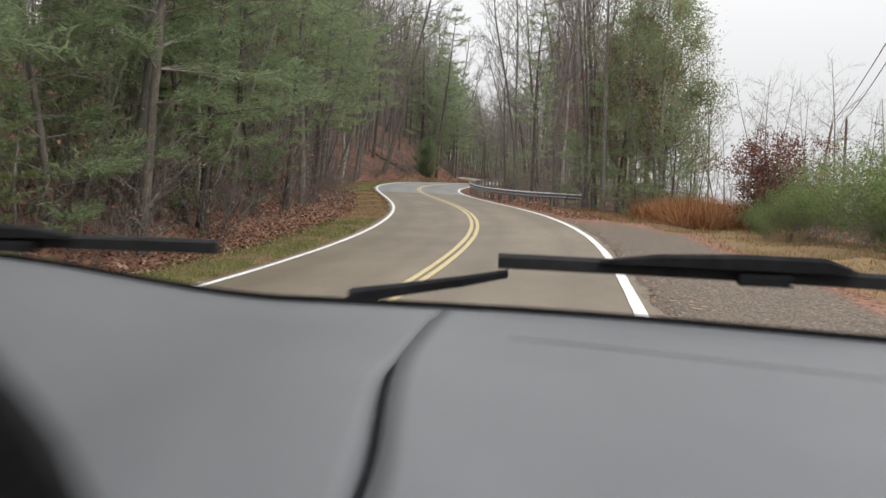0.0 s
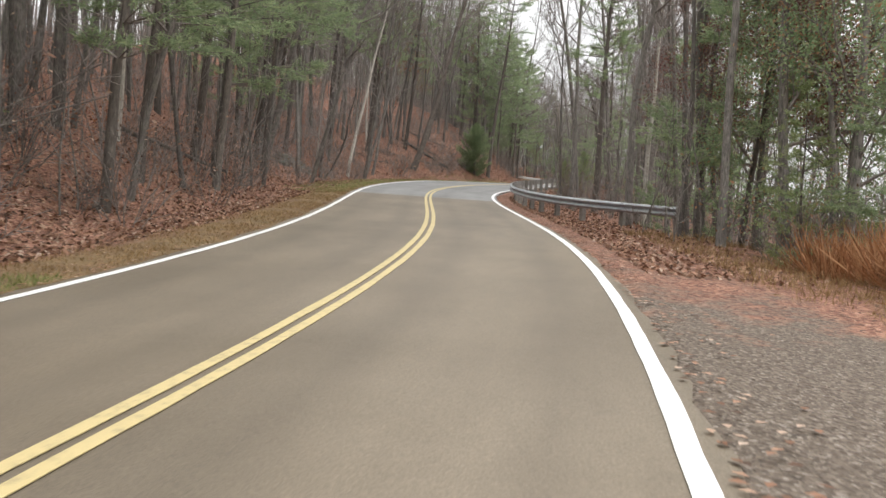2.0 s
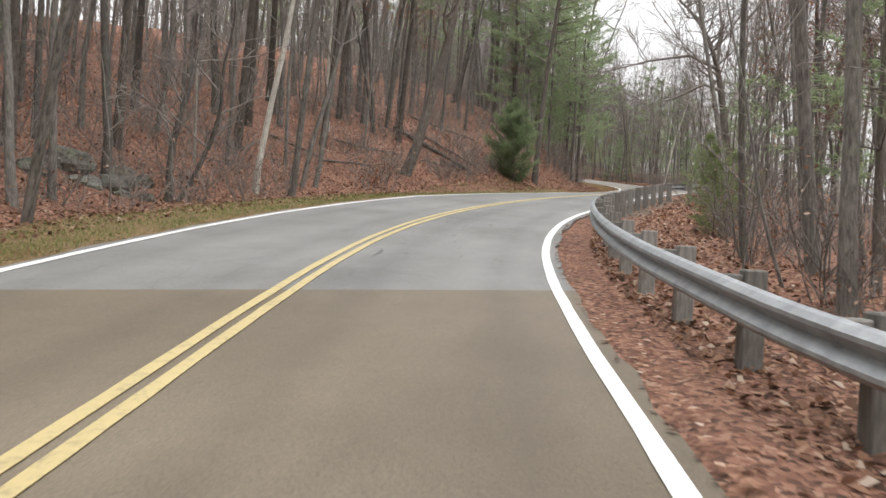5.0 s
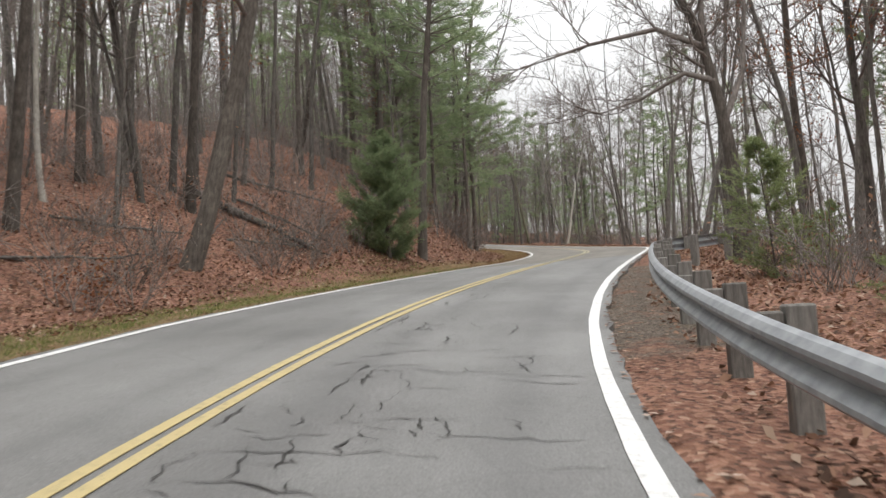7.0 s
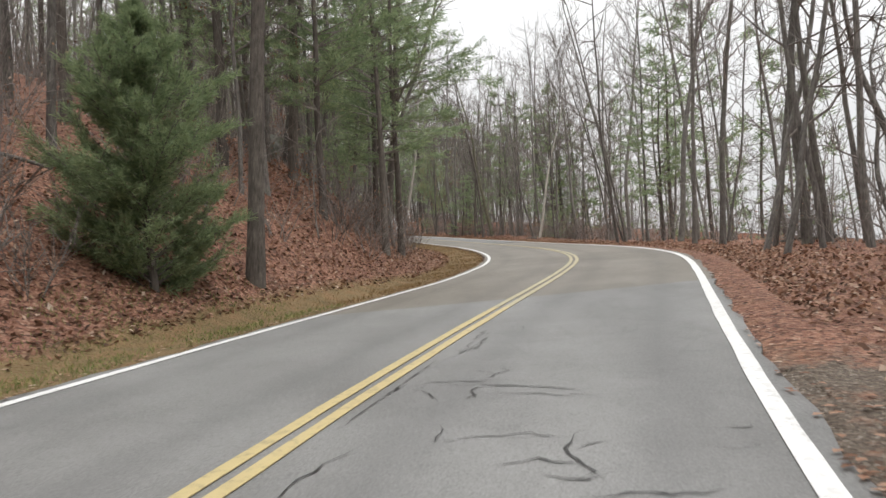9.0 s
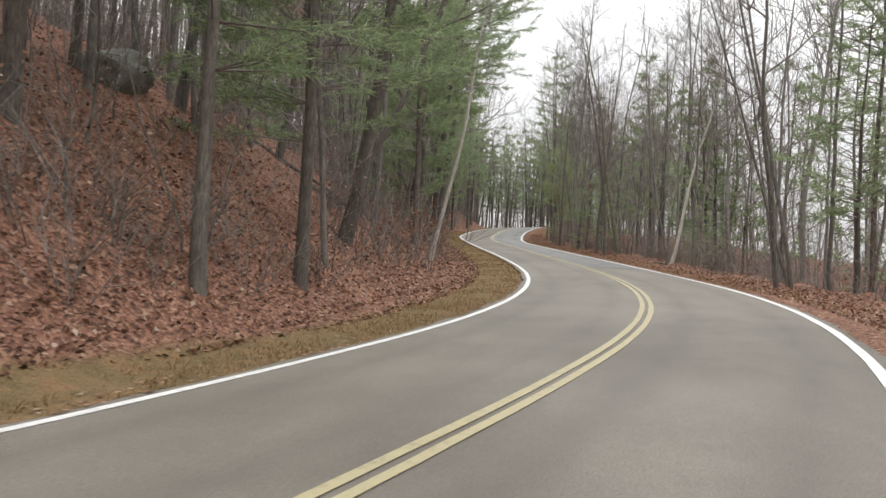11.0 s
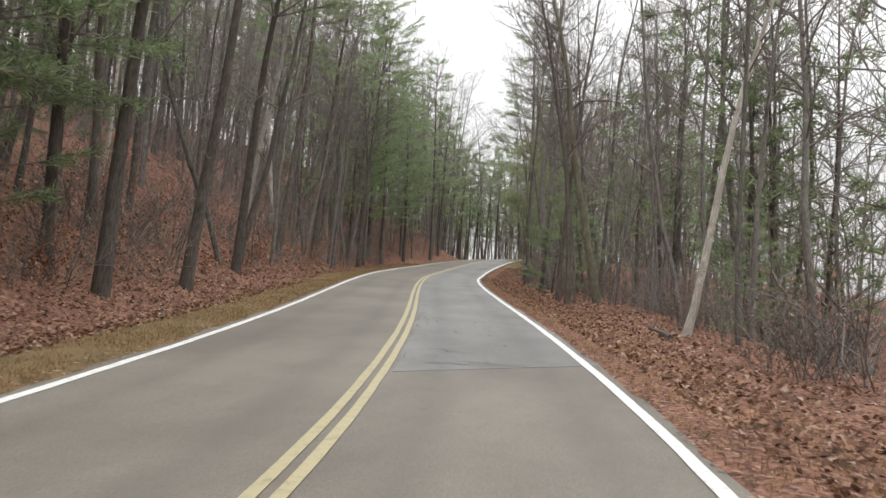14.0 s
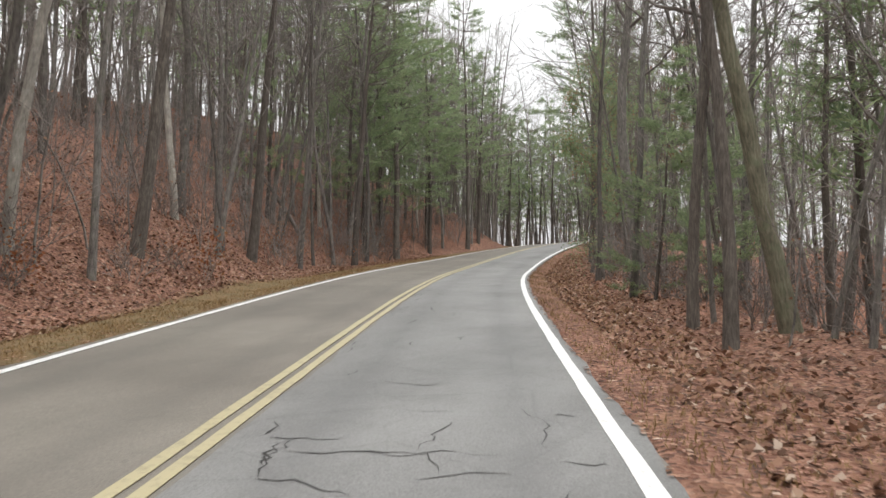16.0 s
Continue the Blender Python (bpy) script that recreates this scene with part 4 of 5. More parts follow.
DARK.put(139.7, -11.1, 52, 0.75, 0, lean=19)
DARK.put(139.8, -8.6, 136, 0.78, 1, lean=3)
TALL.put(140.5, 11.3, 295, 0.71, 3, lean=-2)
SLIM.put(141.3, 7.7, 128, 0.98, 3, lean=-1)
TALL.put(144.1, 7.8, 145, 0.50, 2, lean=-0)
TALL.put(144.9, 7.7, 78, 0.50, 2, lean=0)
SLIM.put(146.7, -6.8, 187, 1.29, 3, lean=-9)
TALL.put(146.9, 7.1, 28, 0.50, 2, lean=1)
DARK.put(147.6, 5.5, 19, 0.57, 1, lean=0)
TALL.put(148.3, 7.2, 321, 0.50, 2, lean=11)
TALL.put(149.3, -12.5, 220, 0.79, 4, lean=-1)
SLIM.put(149.3, -6.8, 320, 1.30, 3, lean=3)
MOSS.put(149.4, 7.0, 36, 0.83, 0, lean=-8)
TALL.put(149.7, 6.2, 170, 0.61, 2, lean=0)
DARK.put(150.1, 5.6, 237, 0.55, 1, lean=-0)
TALL.put(150.9, 6.2, 254, 0.50, 2, lean=1)
PALE.put(151.0, -7.1, 337, 1.04, 1, lean=8)
TALL.put(152.9, -13.1, 287, 0.88, 3, lean=-4)
TALL.put(153.5, -12.3, 354, 0.78, 1, lean=1)
TALL.put(158.8, -13.9, 53, 0.91, 3, lean=5)
PALE.put(161.6, -8.3, 44, 1.04, 1, lean=-1)
SLIM.put(175.5, -6.7, 195, 1.30, 3, lean=1)
SLIM.put(176.4, -8.6, 212, 1.30, 3, lean=-24)
TALL.put(180.6, -7.6, 161, 0.91, 3, lean=2)
TALL.put(181.5, -15.8, 279, 0.91, 3, lean=-1)
TALL.put(184.1, -21.6, 346, 0.91, 3, lean=-4)
TALL.put(186.8, -9.4, 262, 0.91, 3, lean=1)
PALE.put(195.7, -8.9, 329, 0.87, 1, lean=2)
PALE.put(19.2, -7.3, 40, 0.6, 1, lean=2, label="pale-barked leafless tree at the foot of the bank")
PALE.put(19.5, -7.2, 140, 0.55, 0, lean=24, label="pale-barked leafless stem leaning out from the bank")
PINE.put(124.2, -7.2, 140, 0.95, 3)
PINE.put(131.8, -7.2, 80, 1.0, 3)
PINE.put(135.2, -7.6, 190, 1.0, 3)
ARCH.put(86.1, 6.3, 0, 1.0, 0)
DARK.put(79.5, -7.2, 168, 1.2, 0, lean=13)
CEDAR.put(89.4, -5.6, 0, 0.9, 0)
PINE.put(92.2, -5.3, 40, 0.92, 1, lean=5)
PINE.put(58.0, -9.2, 10, 0.9, 1, lean=4)
PINE.put(62.0, -10.4, 70, 0.95, 1, lean=3)
PINE.put(66.5, -11.0, 130, 0.9, 1, lean=4)
PINE.put(72.0, -10.6, 190, 0.95, 1, lean=4)
PINE.put(77.0, -10.0, 250, 0.9, 1, lean=5)
PINE.put(83.5, -9.8, 310, 0.95, 1, lean=4)
PINE.put(101.5, -8.4, 20, 0.95, 0, lean=3)
PINE.put(53.0, -8.4, 200, 0.85, 1, lean=6)
PINE.put(97.0, -8.6, 130, 0.9, 0)
PINE.put(99.5, -11.0, 210, 0.95, 1)
PINE.put(95.0, -11.8, 300, 0.85, 0)
PINE.put(103.0, -5.9, 20, 0.9, 3)
PINE.put(106.6, -6.1, 150, 0.95, 3)
PINE.put(99.8, -6.9, 250, 0.85, 3)
for k, (s, d) in enumerate(((98.5, -6.2), (100.4, -5.8), (102.0, -6.6), (104.4, -5.9), (105.6, -7.0), (107.8, -6.2))):
    BRUSH.put(s, d, 70 * k, 0.9, k)
PINE.put(109.5, -7.4, 80, 0.9, 2)
YOUNG.put(79.6, 6.5, 0, 0.72, 0)
YOUNG.put(66.2, 6.8, 100, 0.75, 0)
YOUNG.put(72.2, 7.3, 200, 0.75, 0)
TALL.put(67.6, 7.2, 120, 0.8, 2, lean=-8)
TALL.put(68.4, 9.2, 20, 0.8, 4, lean=-4)
TALL.put(71.8, 9.6, 220, 0.75, 0, lean=-2)
YOUNG.put(82.6, 8.0, 240, 0.55, 0)
RUSSET.put(84.5, 10.8, 40, 0.8, 0)
OAK.put(91.8, 8.7, 20, 1.0, 0)
OAK.put(89.0, 10.2, 120, 1.1, 0)
OAK.put(93.5, 11.0, 200, 1.0, 1)
PALE.put(136.9, 6.4, 200, 1.2, 0, lean=15, label="pale lichen-spotted tree leaning over the verge")
LOWPINE.put(47.5, 9.6, 60, 0.85, 0)
LOWPINE.put(51.0, 11.0, 160, 0.9, 0)
LOWPINE.put(129.0, -7.9, 60, 1.1, 0)
LOWPINE.put(133.4, -8.2, 160, 1.15, 0)
HIGHPINE.put(135.6, -6.5, 50, 0.95, 0, lean=5)
HIGHPINE.put(140.6, -6.2, 150, 1.0, 0, lean=6)
HIGHPINE.put(147.2, -6.4, 20, 1.0, 0, lean=5)
HIGHPINE.put(155.4, -6.6, 250, 1.0, 0, lean=5)
HIGHPINE.put(163.6, -6.4, 310, 1.0, 0, lean=4)
HIGHPINE.put(176.5, -6.0, 110, 1.0, 0, lean=4)
PINE.put(182.5, -7.4, 10, 0.95, 3)
PINE.put(188.0, -7.2, 110, 1.0, 2)
PINE.put(193.2, -7.0, 210, 1.0, 3)
PINE.put(176.5, -10.8, 120, 0.95, 2)
PINE.put(190.5, -9.6, 220, 0.95, 3)
PINE.put(196.0, -8.0, 320, 0.85, 2)
for k, (s, d, size) in enumerate(((34.0, 8.8, 0.85), (36.5, 8.6, 1.0), (36.5, 9.9, 1.05), (40.0, 9.4, 1.0))):
    LEAFY.put(s, d, 70 * k, size, k)
RUSSET.put(35.8, 9.4, 200, 0.9, 0)
LOWPINE.put(39.6, 8.8, 330, 1.05, 0)
LOWPINE.put(33.4, 7.6, 80, 0.45, 1)
RUSSET.put(40.5, 7.8, 120, 0.85, 0)
RUSSET.put(37.6, 10.4, 190, 0.95, 0)
LOWPINE.put(32.6, 8.9, 310, 0.5, 0)
for k, (s, d) in enumerate(((1, -7.2), (4, -8.6), (6.5, -6.9), (9, -8.2), (11.5, -6.8), (14, -8.8), (16, -7.9), (21.8, -8.2), (24, -8.4), (12.5, -10.2), (18, -10.4), (7, -10.6), (20.2, -9.2), (13.0, -7.4), (17.4, -6.9), (22.6, -10.0), (10.4, -9.2), (25.5, -9.6))):
    LOWPINE.put(s, d, 67 * k, 0.9 + 0.08 * (k % 4), k)
TALL.put(36.3, 7.0, 10, 0.8, 1)
TALL.put(39.2, 6.9, 100, 0.75, 4)
LOWPINE.put(157.0, 6.3, 80, 0.6, 0)
LOWPINE.put(154.6, 7.4, 200, 0.62, 0)
LOWPINE.put(140.6, 9.4, 120, 0.45, 0)
OAKLET.put(156.5, -5.3, 40, 0.9, 0)
PINE.put(181, -7.8, 230, 1.0, 3)
LEAFY.put(169, 6.2, 40, 0.8, 2)
PINE.put(186, -8.8, 100, 1.0, 2)
PINE.put(176, 7.6, 150, 0.95, 2)
for k, (s, d, size, which) in enumerate(((184.5, -6.0, 1.15, 0), (191.0, -5.9, 1.1, 3), (198.0, -5.8, 1.1, 0))):
    PINE.put(s, d, 75 * k, size, which)
for k, (s, d, size, which) in enumerate(((152.5, -6.2, 0.85, 4), (159.5, -6.1, 0.8, 2), (163.0, -7.4, 0.85, 0), (168.5, -6.1, 0.85, 4), (172.0, -6.6, 0.8, 2), (158.0, 5.9, 0.85, 0), (166.5, 5.8, 0.9, 4), (173.5, 5.9, 0.85, 2), (183.0, 5.8, 0.9, 0), (192.0, 5.9, 0.9, 1))):
    TALL.put(s, d, 65 * k, size, which, lean=3)
for k, (s, d, size) in enumerate(((180.0, 6.2, 1.0), (197.0, 6.2, 1.0))):
    PINE.put(s, d, 50 * k, size, 1)
# pines whose boughs hang over the lower road
for k, (s, d, size, which) in enumerate(((13.0, -5.9, 0.8, 3), (17.5, -6.6, 0.85, 2), (21.0, -7.0, 0.8, 3), (26.5, -6.6, 0.85, 3), (30.0, -8.0, 0.9, 0), (33.0, -6.4, 0.85, 3), (37.5, -7.4, 0.9, 3), (42.0, -6.6, 0.9, 3), (46.0, -8.4, 0.95, 0), (50.0, -6.8, 0.9, 3))):
    PINE.put(s, d, 55 * k, size, which, lean=3)
# tall pines behind the crest of the bank
for k, (s, d) in enumerate(((70.0, -13.5), (74.5, -12.0), (79.0, -14.5), (82.0, -12.5), (76.5, -17.0))):
    PINE.put(s, d, 47 * k, 0.9 + 0.05 * (k % 3), 1, lean=3)
SPREAD.put(64.8, -8.0, 0, 1.0, 0)
SPREAD.put(104, 10.5, 100, 1.4, 0)
for k, (s, d) in enumerate(((128, -6.7), (131.5, -7.6), (133.5, -6.9), (137, -7.4), (144, -6.6), (118, -7.2), (124, -7.9), (176, -6.5), (157, -7.4))):
    OAKLET.put(s, d, 50 * k, 0.6 + 0.1 * (k % 4), k)
for k, (s, d) in enumerate(((84.4, -6.9), (86.2, -6.6), (87.4, -7.4), (85.4, -8.0), (83.2, -7.6))):
    BRUSH.put(s, d, 80 * k, 0.8, k)
OAKLET.put(150, -6.4, 0, 0.8, 0)
OAKLET.put(165, -6.3, 0, 0.9, 1)
OAKLET.put(143, -9.5, 0, 1.0, 1)


# ---------------------------------------------------------------- the woods around
def woods():
    rng = np.random.default_rng(5)
    grid = {}

    def free(x, y, gap):
        i, j = int(x // 2), int(y // 2)
        return all((x - a) ** 2 + (y - b) ** 2 > gap * gap for p in (-1, 0, 1) for q in (-1, 0, 1) for a, b in grid.get((i + p, j + q), ()))

    def mark(x, y):
        grid.setdefault((int(x // 2), int(y // 2)), []).append((x, y))

    for x, y in PLACED:
        mark(x, y)
    made = 0
    for _ in range(30000):
        if made >= 1200:
            break
        s = rng.uniform(-8, 232)
        left = rng.uniform() < 0.6
        d = (-1 if left else 1) * (6.4 + 38 * rng.uniform() ** 1.4)
        if not left and (s < 33 or (s < 44 and d > 11) or (s < 78 and d > 14) or (84 < s < 100 and d < 9.5)):
            continue
        if not left and rng.uniform() < 0.4 + 0.25 * (40 < s < 75):
            continue
        if not left and ((62 < s < 86 and d < 11) or (134 < s < 143 and d < 8)):
            continue
        if left and 80 < s < 122 and d < -15 and rng.uniform() < 0.45:
            continue
        if left and 138 < s < 168 and d > -12 and rng.uniform() < 0.6:
            continue
        if left and 100 < s < 128 and d > -11 and rng.uniform() < 0.7:
            continue
        if left and ((84 < s < 95 and d > -9.5) or (62 < s < 84 and d > -9.0 and rng.uniform() < 0.7)):
            continue
        if s > 62 and ((left and d > -9.5) or (not left and d < 11)) and rng.uniform() < 0.5:
            continue
        if left and d < -13 and rng.uniform() < 0.4:
            continue
        if left and 24 < s < 62 and d > -10 and rng.uniform() < 0.6:
            continue
        if not left and 126 < s < 155 and d < 12 and rng.uniform() < 0.5:
            continue
        if not left and s > 100 and d > 13 and rng.uniform() < 0.6:
            continue
        if abs(d) > 24 and rng.uniform() < 0.4:
            continue
        x, y, _ = road_point(s, d)
        ss, dd = stations([x], [y])
        if abs(dd[0]) < 6.2 or not free(float(x), float(y), 1.1):
            continue
        mark(float(x), float(y))
        made += 1
        r, turn, size, which = rng.uniform(), rng.uniform(0, 360), rng.uniform(0.62, 0.98), int(rng.integers(0, 12))
        tilt = rng.normal(2.0, 4.0) if left else rng.normal(-1, 3)
        near = abs(d) < (11.5 if left else 13) and s < 185
        green = 0.10
        if left and s < 34:
            green = 0.55
        elif left and 108 < s < 124 and d > -13:
            green = 0.0
        elif left and (98 < s < 140 or 34 <= s < 60):
            green = (0.3 if d > -12 else 0.12) if s > 60 else 0.08
        elif left and 60 <= s <= 98:
            green = 0.03
        elif left and s >= 140:
            green = 0.12
        elif not left and 33 < s < 42:
            green = 0.45
        elif not left and 42 <= s < 56:
            green = 0.2
        elif not left and s > 118:
            green = 0.13 if d < 14 else 0.08
        elif not left and s > 92:
            green = 0.04
        if r < green:
            if not left and s < 42:
                SLIM.put(s, d, turn, size, which)
            elif left and s < 34 and d > -13:
                LOWPINE.put(s, d, turn, size, which)
            else:
                (PINE if near else FARPINE).put(s, d, turn, size, which)
        elif r < green + 0.04 and near:
            OAK.put(s, d, turn, size, which, lean=tilt)
        elif r < green + 0.10 and near:
            PALE.put(s, d, turn, size, which, lean=tilt)
        elif r < green + 0.32 and near:
            SLIM.put(s, d, turn, size, which, lean=tilt)
        else:
            (TALL if near else FARTALL).put(s, d, turn, size, which, lean=tilt)
    # brush along both edges
    for _ in range(260):
        s = rng.uniform(-6, 215)
        left = rng.uniform() < 0.6
        d = -rng.uniform(5.9, 9.5) if left else rng.uniform(6.2, 10)
        if not left and s < 33:
            continue
        (BRUSH if rng.uniform() < 0.93 else OAKLET).put(s, d, rng.uniform(0, 360), rng.uniform(0.6, 1.2), int(rng.integers(0, 6)))
    for _ in range(45):
        BRUSH.put(rng.uniform(-4, 34), -rng.uniform(5.6, 8.5), rng.uniform(0, 360), rng.uniform(0.9, 1.5), int(rng.integers(0, 6)))
    for _ in range(1300):
        s = rng.uniform(-5, 200) if rng.uniform() < 0.7 else rng.uniform(112, 200)
        left = rng.uniform() < 0.72
        d = -rng.uniform(6.5, 32) if left else rng.uniform(6.5, 18)
        if left or (s > 34 and (s > 60 or d < 12) and (s < 98 or d < 9)):
            BANKBRUSH.put(s, d, rng.uniform(0, 360), rng.uniform(0.5, 1.3), int(rng.integers(0, 3)))
    for _ in range(1300):
        s = rng.uniform(0, 205)
        left = rng.uniform() < 0.5
        d = -(6.3 + 24 * rng.uniform() ** 1.2) if left else 6.1 + 12 * rng.uniform() ** 1.6
        if (left and (d < -9.0 or not 66 < s < 96)) or (not left and s > 34 and (s > 62 or d < 12) and not 60 < s < 96 and not (133 < s < 145 and d < 9) and (s < 98 or rng.uniform() < 0.25) and (s > 46 or d < 8)):
            SAPLINGS.put(s, d, rng.uniform(0, 360), rng.uniform(0.7, 1.3), int(rng.integers(0, 3)), rng.normal(0, 7))
    # trees that close the view over the crest
    for _ in range(190):
        s, d = rng.uniform(201, 250), 5.4 + 20 * rng.uniform() ** 1.3
        (FARPINE if rng.uniform() < 0.45 else FARTALL).put(s, d, rng.uniform(0, 360), rng.uniform(0.6, 1.0), int(rng.integers(0, 12)), rng.normal(0, 2.5))
    for _ in range(110):
        s, d = rng.uniform(204, 262), -6.5 - 26 * rng.uniform() ** 1.2
        (FARPINE if rng.uniform() < 0.3 else FARTALL).put(s, d, rng.uniform(0, 360), rng.uniform(0.6, 1.0), int(rng.integers(0, 12)), rng.normal(0, 2.5))
    for _ in range(170):
        SAPLINGS.put(rng.uniform(202, 236), 5.4 + rng.exponential(6), rng.uniform(0, 360), rng.uniform(0.9, 1.6), int(rng.integers(0, 3)), rng.normal(0, 6))
    for _ in range(4):
        FARPINE.put(rng.uniform(118, 150), rng.uniform(10, 19), rng.uniform(0, 360), rng.uniform(0.75, 1.0), int(rng.integers(0, 2)), rng.normal(-1, 3))
    for _ in range(140):
        BANKBRUSH.put(rng.uniform(52, 96), -6.2 - 11 * rng.uniform(), rng.uniform(0, 360), rng.uniform(0.6, 1.3), int(rng.integers(0, 3)))
    for _ in range(14):
        FARTALL.put(rng.uniform(125, 185), rng.uniform(14, 40), rng.uniform(0, 360), rng.uniform(0.75, 1.1), int(rng.integers(0, 12)), rng.normal(-1, 3))
    for _ in range(70):
        SAPLINGS.put(rng.uniform(165, 205), -5.9 - rng.exponential(5), rng.uniform(0, 360), rng.uniform(0.7, 1.2), int(rng.integers(0, 3)), rng.normal(0, 7))
    for _ in range(45):
        SAPLINGS.put(rng.uniform(34, 50), rng.uniform(10, 17), rng.uniform(0, 360), rng.uniform(0.4, 0.65), int(rng.integers(0, 3)), rng.normal(0, 7))
    for _ in range(26):
        BRUSH.put(rng.uniform(126, 176), rng.uniform(6.2, 8.6), rng.uniform(0, 360), rng.uniform(0.6, 1.0), int(rng.integers(0, 6)))
    for _ in range(45):
        SAPLINGS.put(rng.uniform(134, 156), rng.uniform(7.2, 12), rng.uniform(0, 360), rng.uniform(0.5, 0.9), int(rng.integers(0, 3)), rng.normal(0, 8))
    for _ in range(20):
        FARTALL.put(rng.uniform(140, 168), rng.uniform(10, 19), rng.uniform(0, 360), rng.uniform(0.75, 1.0), int(rng.integers(0, 12)), rng.normal(0, 4))
    for _ in range(5):
        FARPINE.put(rng.uniform(142, 158), rng.uniform(11, 16), rng.uniform(0, 360), rng.uniform(0.8, 1.0), int(rng.integers(0, 2)), rng.normal(0, 3))
    # bushes beyond the pull-off
    for _ in range(12):
        GREENBUSH.put(rng.uniform(12, 18), rng.uniform(9.6, 12.5), rng.uniform(0, 360), rng.uniform(0.7, 0.95), int(rng.integers(0, 4)))
    for _ in range(22):
        GREENBUSH.put(rng.uniform(17, 27), rng.uniform(9.6, 14.0), rng.uniform(0, 360), rng.uniform(0.85, 1.15), int(rng.integers(0, 4)))


woods()
FARTALL.build()
FARPINE.build()
BANKBRUSH.build()
SAPLINGS.build()
REDBUSH.put(25.2, 9.7, 0, 0.76, 0)
for k, (s, d, size) in enumerate(((22.6, 9.3, 0.62), (23.6, 8.9, 0.5), (21.6, 9.9, 0.68), (24.6, 9.0, 0.5), (23.4, 10.2, 0.7), (25.8, 9.4, 0.5), (20.8, 10.6, 0.72), (22.4, 8.6, 0.4))):
    GREENBUSH.put(s, d, 55 * k, size, k)
for k, (s, d, size) in enumerate(((36.6, 10.4, 1.1), (38.2, 11.4, 1.1), (39.6, 12.4, 1.2))):
    GREENBUSH.put(s, d, 80 * k, size, k)
for k, (s, d) in enumerate(((34.2, 8.6), (35.0, 9.4), (35.6, 8.2), (33.4, 9.2), (36.4, 8.8), (34.6, 10.2))):
    BRUSH.put(s, d, 65 * k, 1.15, k)
YOUNG.put(24, 13.5, 0, 1.2, 0)


# ---------------------------------------------------------------- fallen leaves, grass
def litter():
    rng = np.random.default_rng(9)
    n = 165000
    s = rng.uniform(-6, 190, n)
    near = rng.exponential(3.2, n)
    left = rng.uniform(0, 1, n) < 0.6
    d = np.where(left, -4.7 - near, 3.9 + near * 0.8)
    keep = (left | (s > 30)) & (abs(d) < 22)
    keep &= ~((~left) & (s > 66) & (s < 88) & (d < 4.9) & (rng.uniform(0, 1, n) < 0.8))
    keep &= ~(left & (s > 50) & (s < 86) & (d > -5.7) & (rng.uniform(0, 1, n) < 0.75))
    s, d = s[keep], d[keep]
    p = road_point(s, d)
    p[:, 2] += wrinkle(p[:, 0], p[:, 1], stations(p[:, 0], p[:, 1])[1]) + rng.uniform(0.0, 0.035, len(p))
    n = len(p)
    a, tilt = rng.uniform(0, 6.28, n), rng.normal(0, 0.45, (n, 2))
    u = np.stack([np.cos(a), np.sin(a), tilt[:, 0]], 1)
    v = np.stack([-np.sin(a), np.cos(a), tilt[:, 1]], 1)
    L, B = rng.uniform(0.034, 0.066, n)[:, None], rng.uniform(0.022, 0.042, n)[:, None]
    q = np.stack([p - u * L, p + v * B + [0, 0, 0.012], p + u * L, p - v * B + [0, 0, 0.012]], 1)
    tagged(new("fallen_leaves", quads("fallen_leaves", q, DEAD_LEAF)), "loose russet fallen leaves covering the forest floor", "leaves", kind="stuff")
    # a few on the asphalt and its edges
    n = 6500
    s, d = rng.uniform(0, 180, n), rng.choice([-1, 1], n) * (3.2 + rng.exponential(0.26, n))
    p = road_point(s, d, 0.02)
    a = rng.uniform(0, 6.28, n)
    u, v = np.stack([np.cos(a), np.sin(a), 0 * a], 1), np.stack([-np.sin(a), np.cos(a), 0.15 + 0 * a], 1)
    q = np.stack([p - u * 0.05, p + v * 0.03, p + u * 0.05, p - v * 0.03 + [0, 0, 0.012]], 1)
    tagged(new("scattered_leaves", quads("scattered_leaves", q, DEAD_LEAF)), "scattered brown leaves along the asphalt edges", "leaves", kind="stuff")


def grass_band(name, s0, s1, d0, d1, n, tall, mat, label, seed, upright=0.4):
    rng = np.random.default_rng(seed)
    s, d = rng.uniform(s0, s1, n), rng.uniform(d0, d1, n)
    clump = np.sin(s * 2.1 + 3 * np.sin(d * 1.9)) * np.sin(s * 0.63 + d) + rng.normal(0, 0.5, n)
    s, d = s[clump > -0.3], d[clump > -0.3]
    p = road_point(s, d)
    p[:, 2] += wrinkle(p[:, 0], p[:, 1], d) - 0.01
    k = len(p)
    q = blades(rng, p, np.tile([0, 0, 1.0], (k, 1)), tall * rng.uniform(0.4, 1.2, k), 0.012 + tall * 0.012, upright)
    tagged(new(name, quads(name, q, mat)), label, "grass", kind="stuff")


litter()
grass_band("verge_grass", 0, 26, -5.0, -3.3, 26000, 0.10, GREEN_GRASS, "short yellow-green verge grass beside the road", 21)
grass_band("verge_grass", 50, 92, -6.0, -3.3, 34000, 0.09, GREEN_GRASS, "short yellow-green verge grass beside the road", 22)
grass_band("dry_verge_grass", 92, 190, -4.9, -3.3, 36000, 0.09, DRY_GRASS, "short straw-coloured verge grass beside the road", 23)
grass_band("dry_verge_grass", 26, 54, -4.9, -3.3, 12000, 0.09, DRY_GRASS, "short straw-coloured verge grass beside the road", 27)
grass_band("dry_verge_grass", 118, 200, 3.3, 5.2, 26000, 0.09, DRY_GRASS, "short straw-coloured verge grass beside the road", 28)
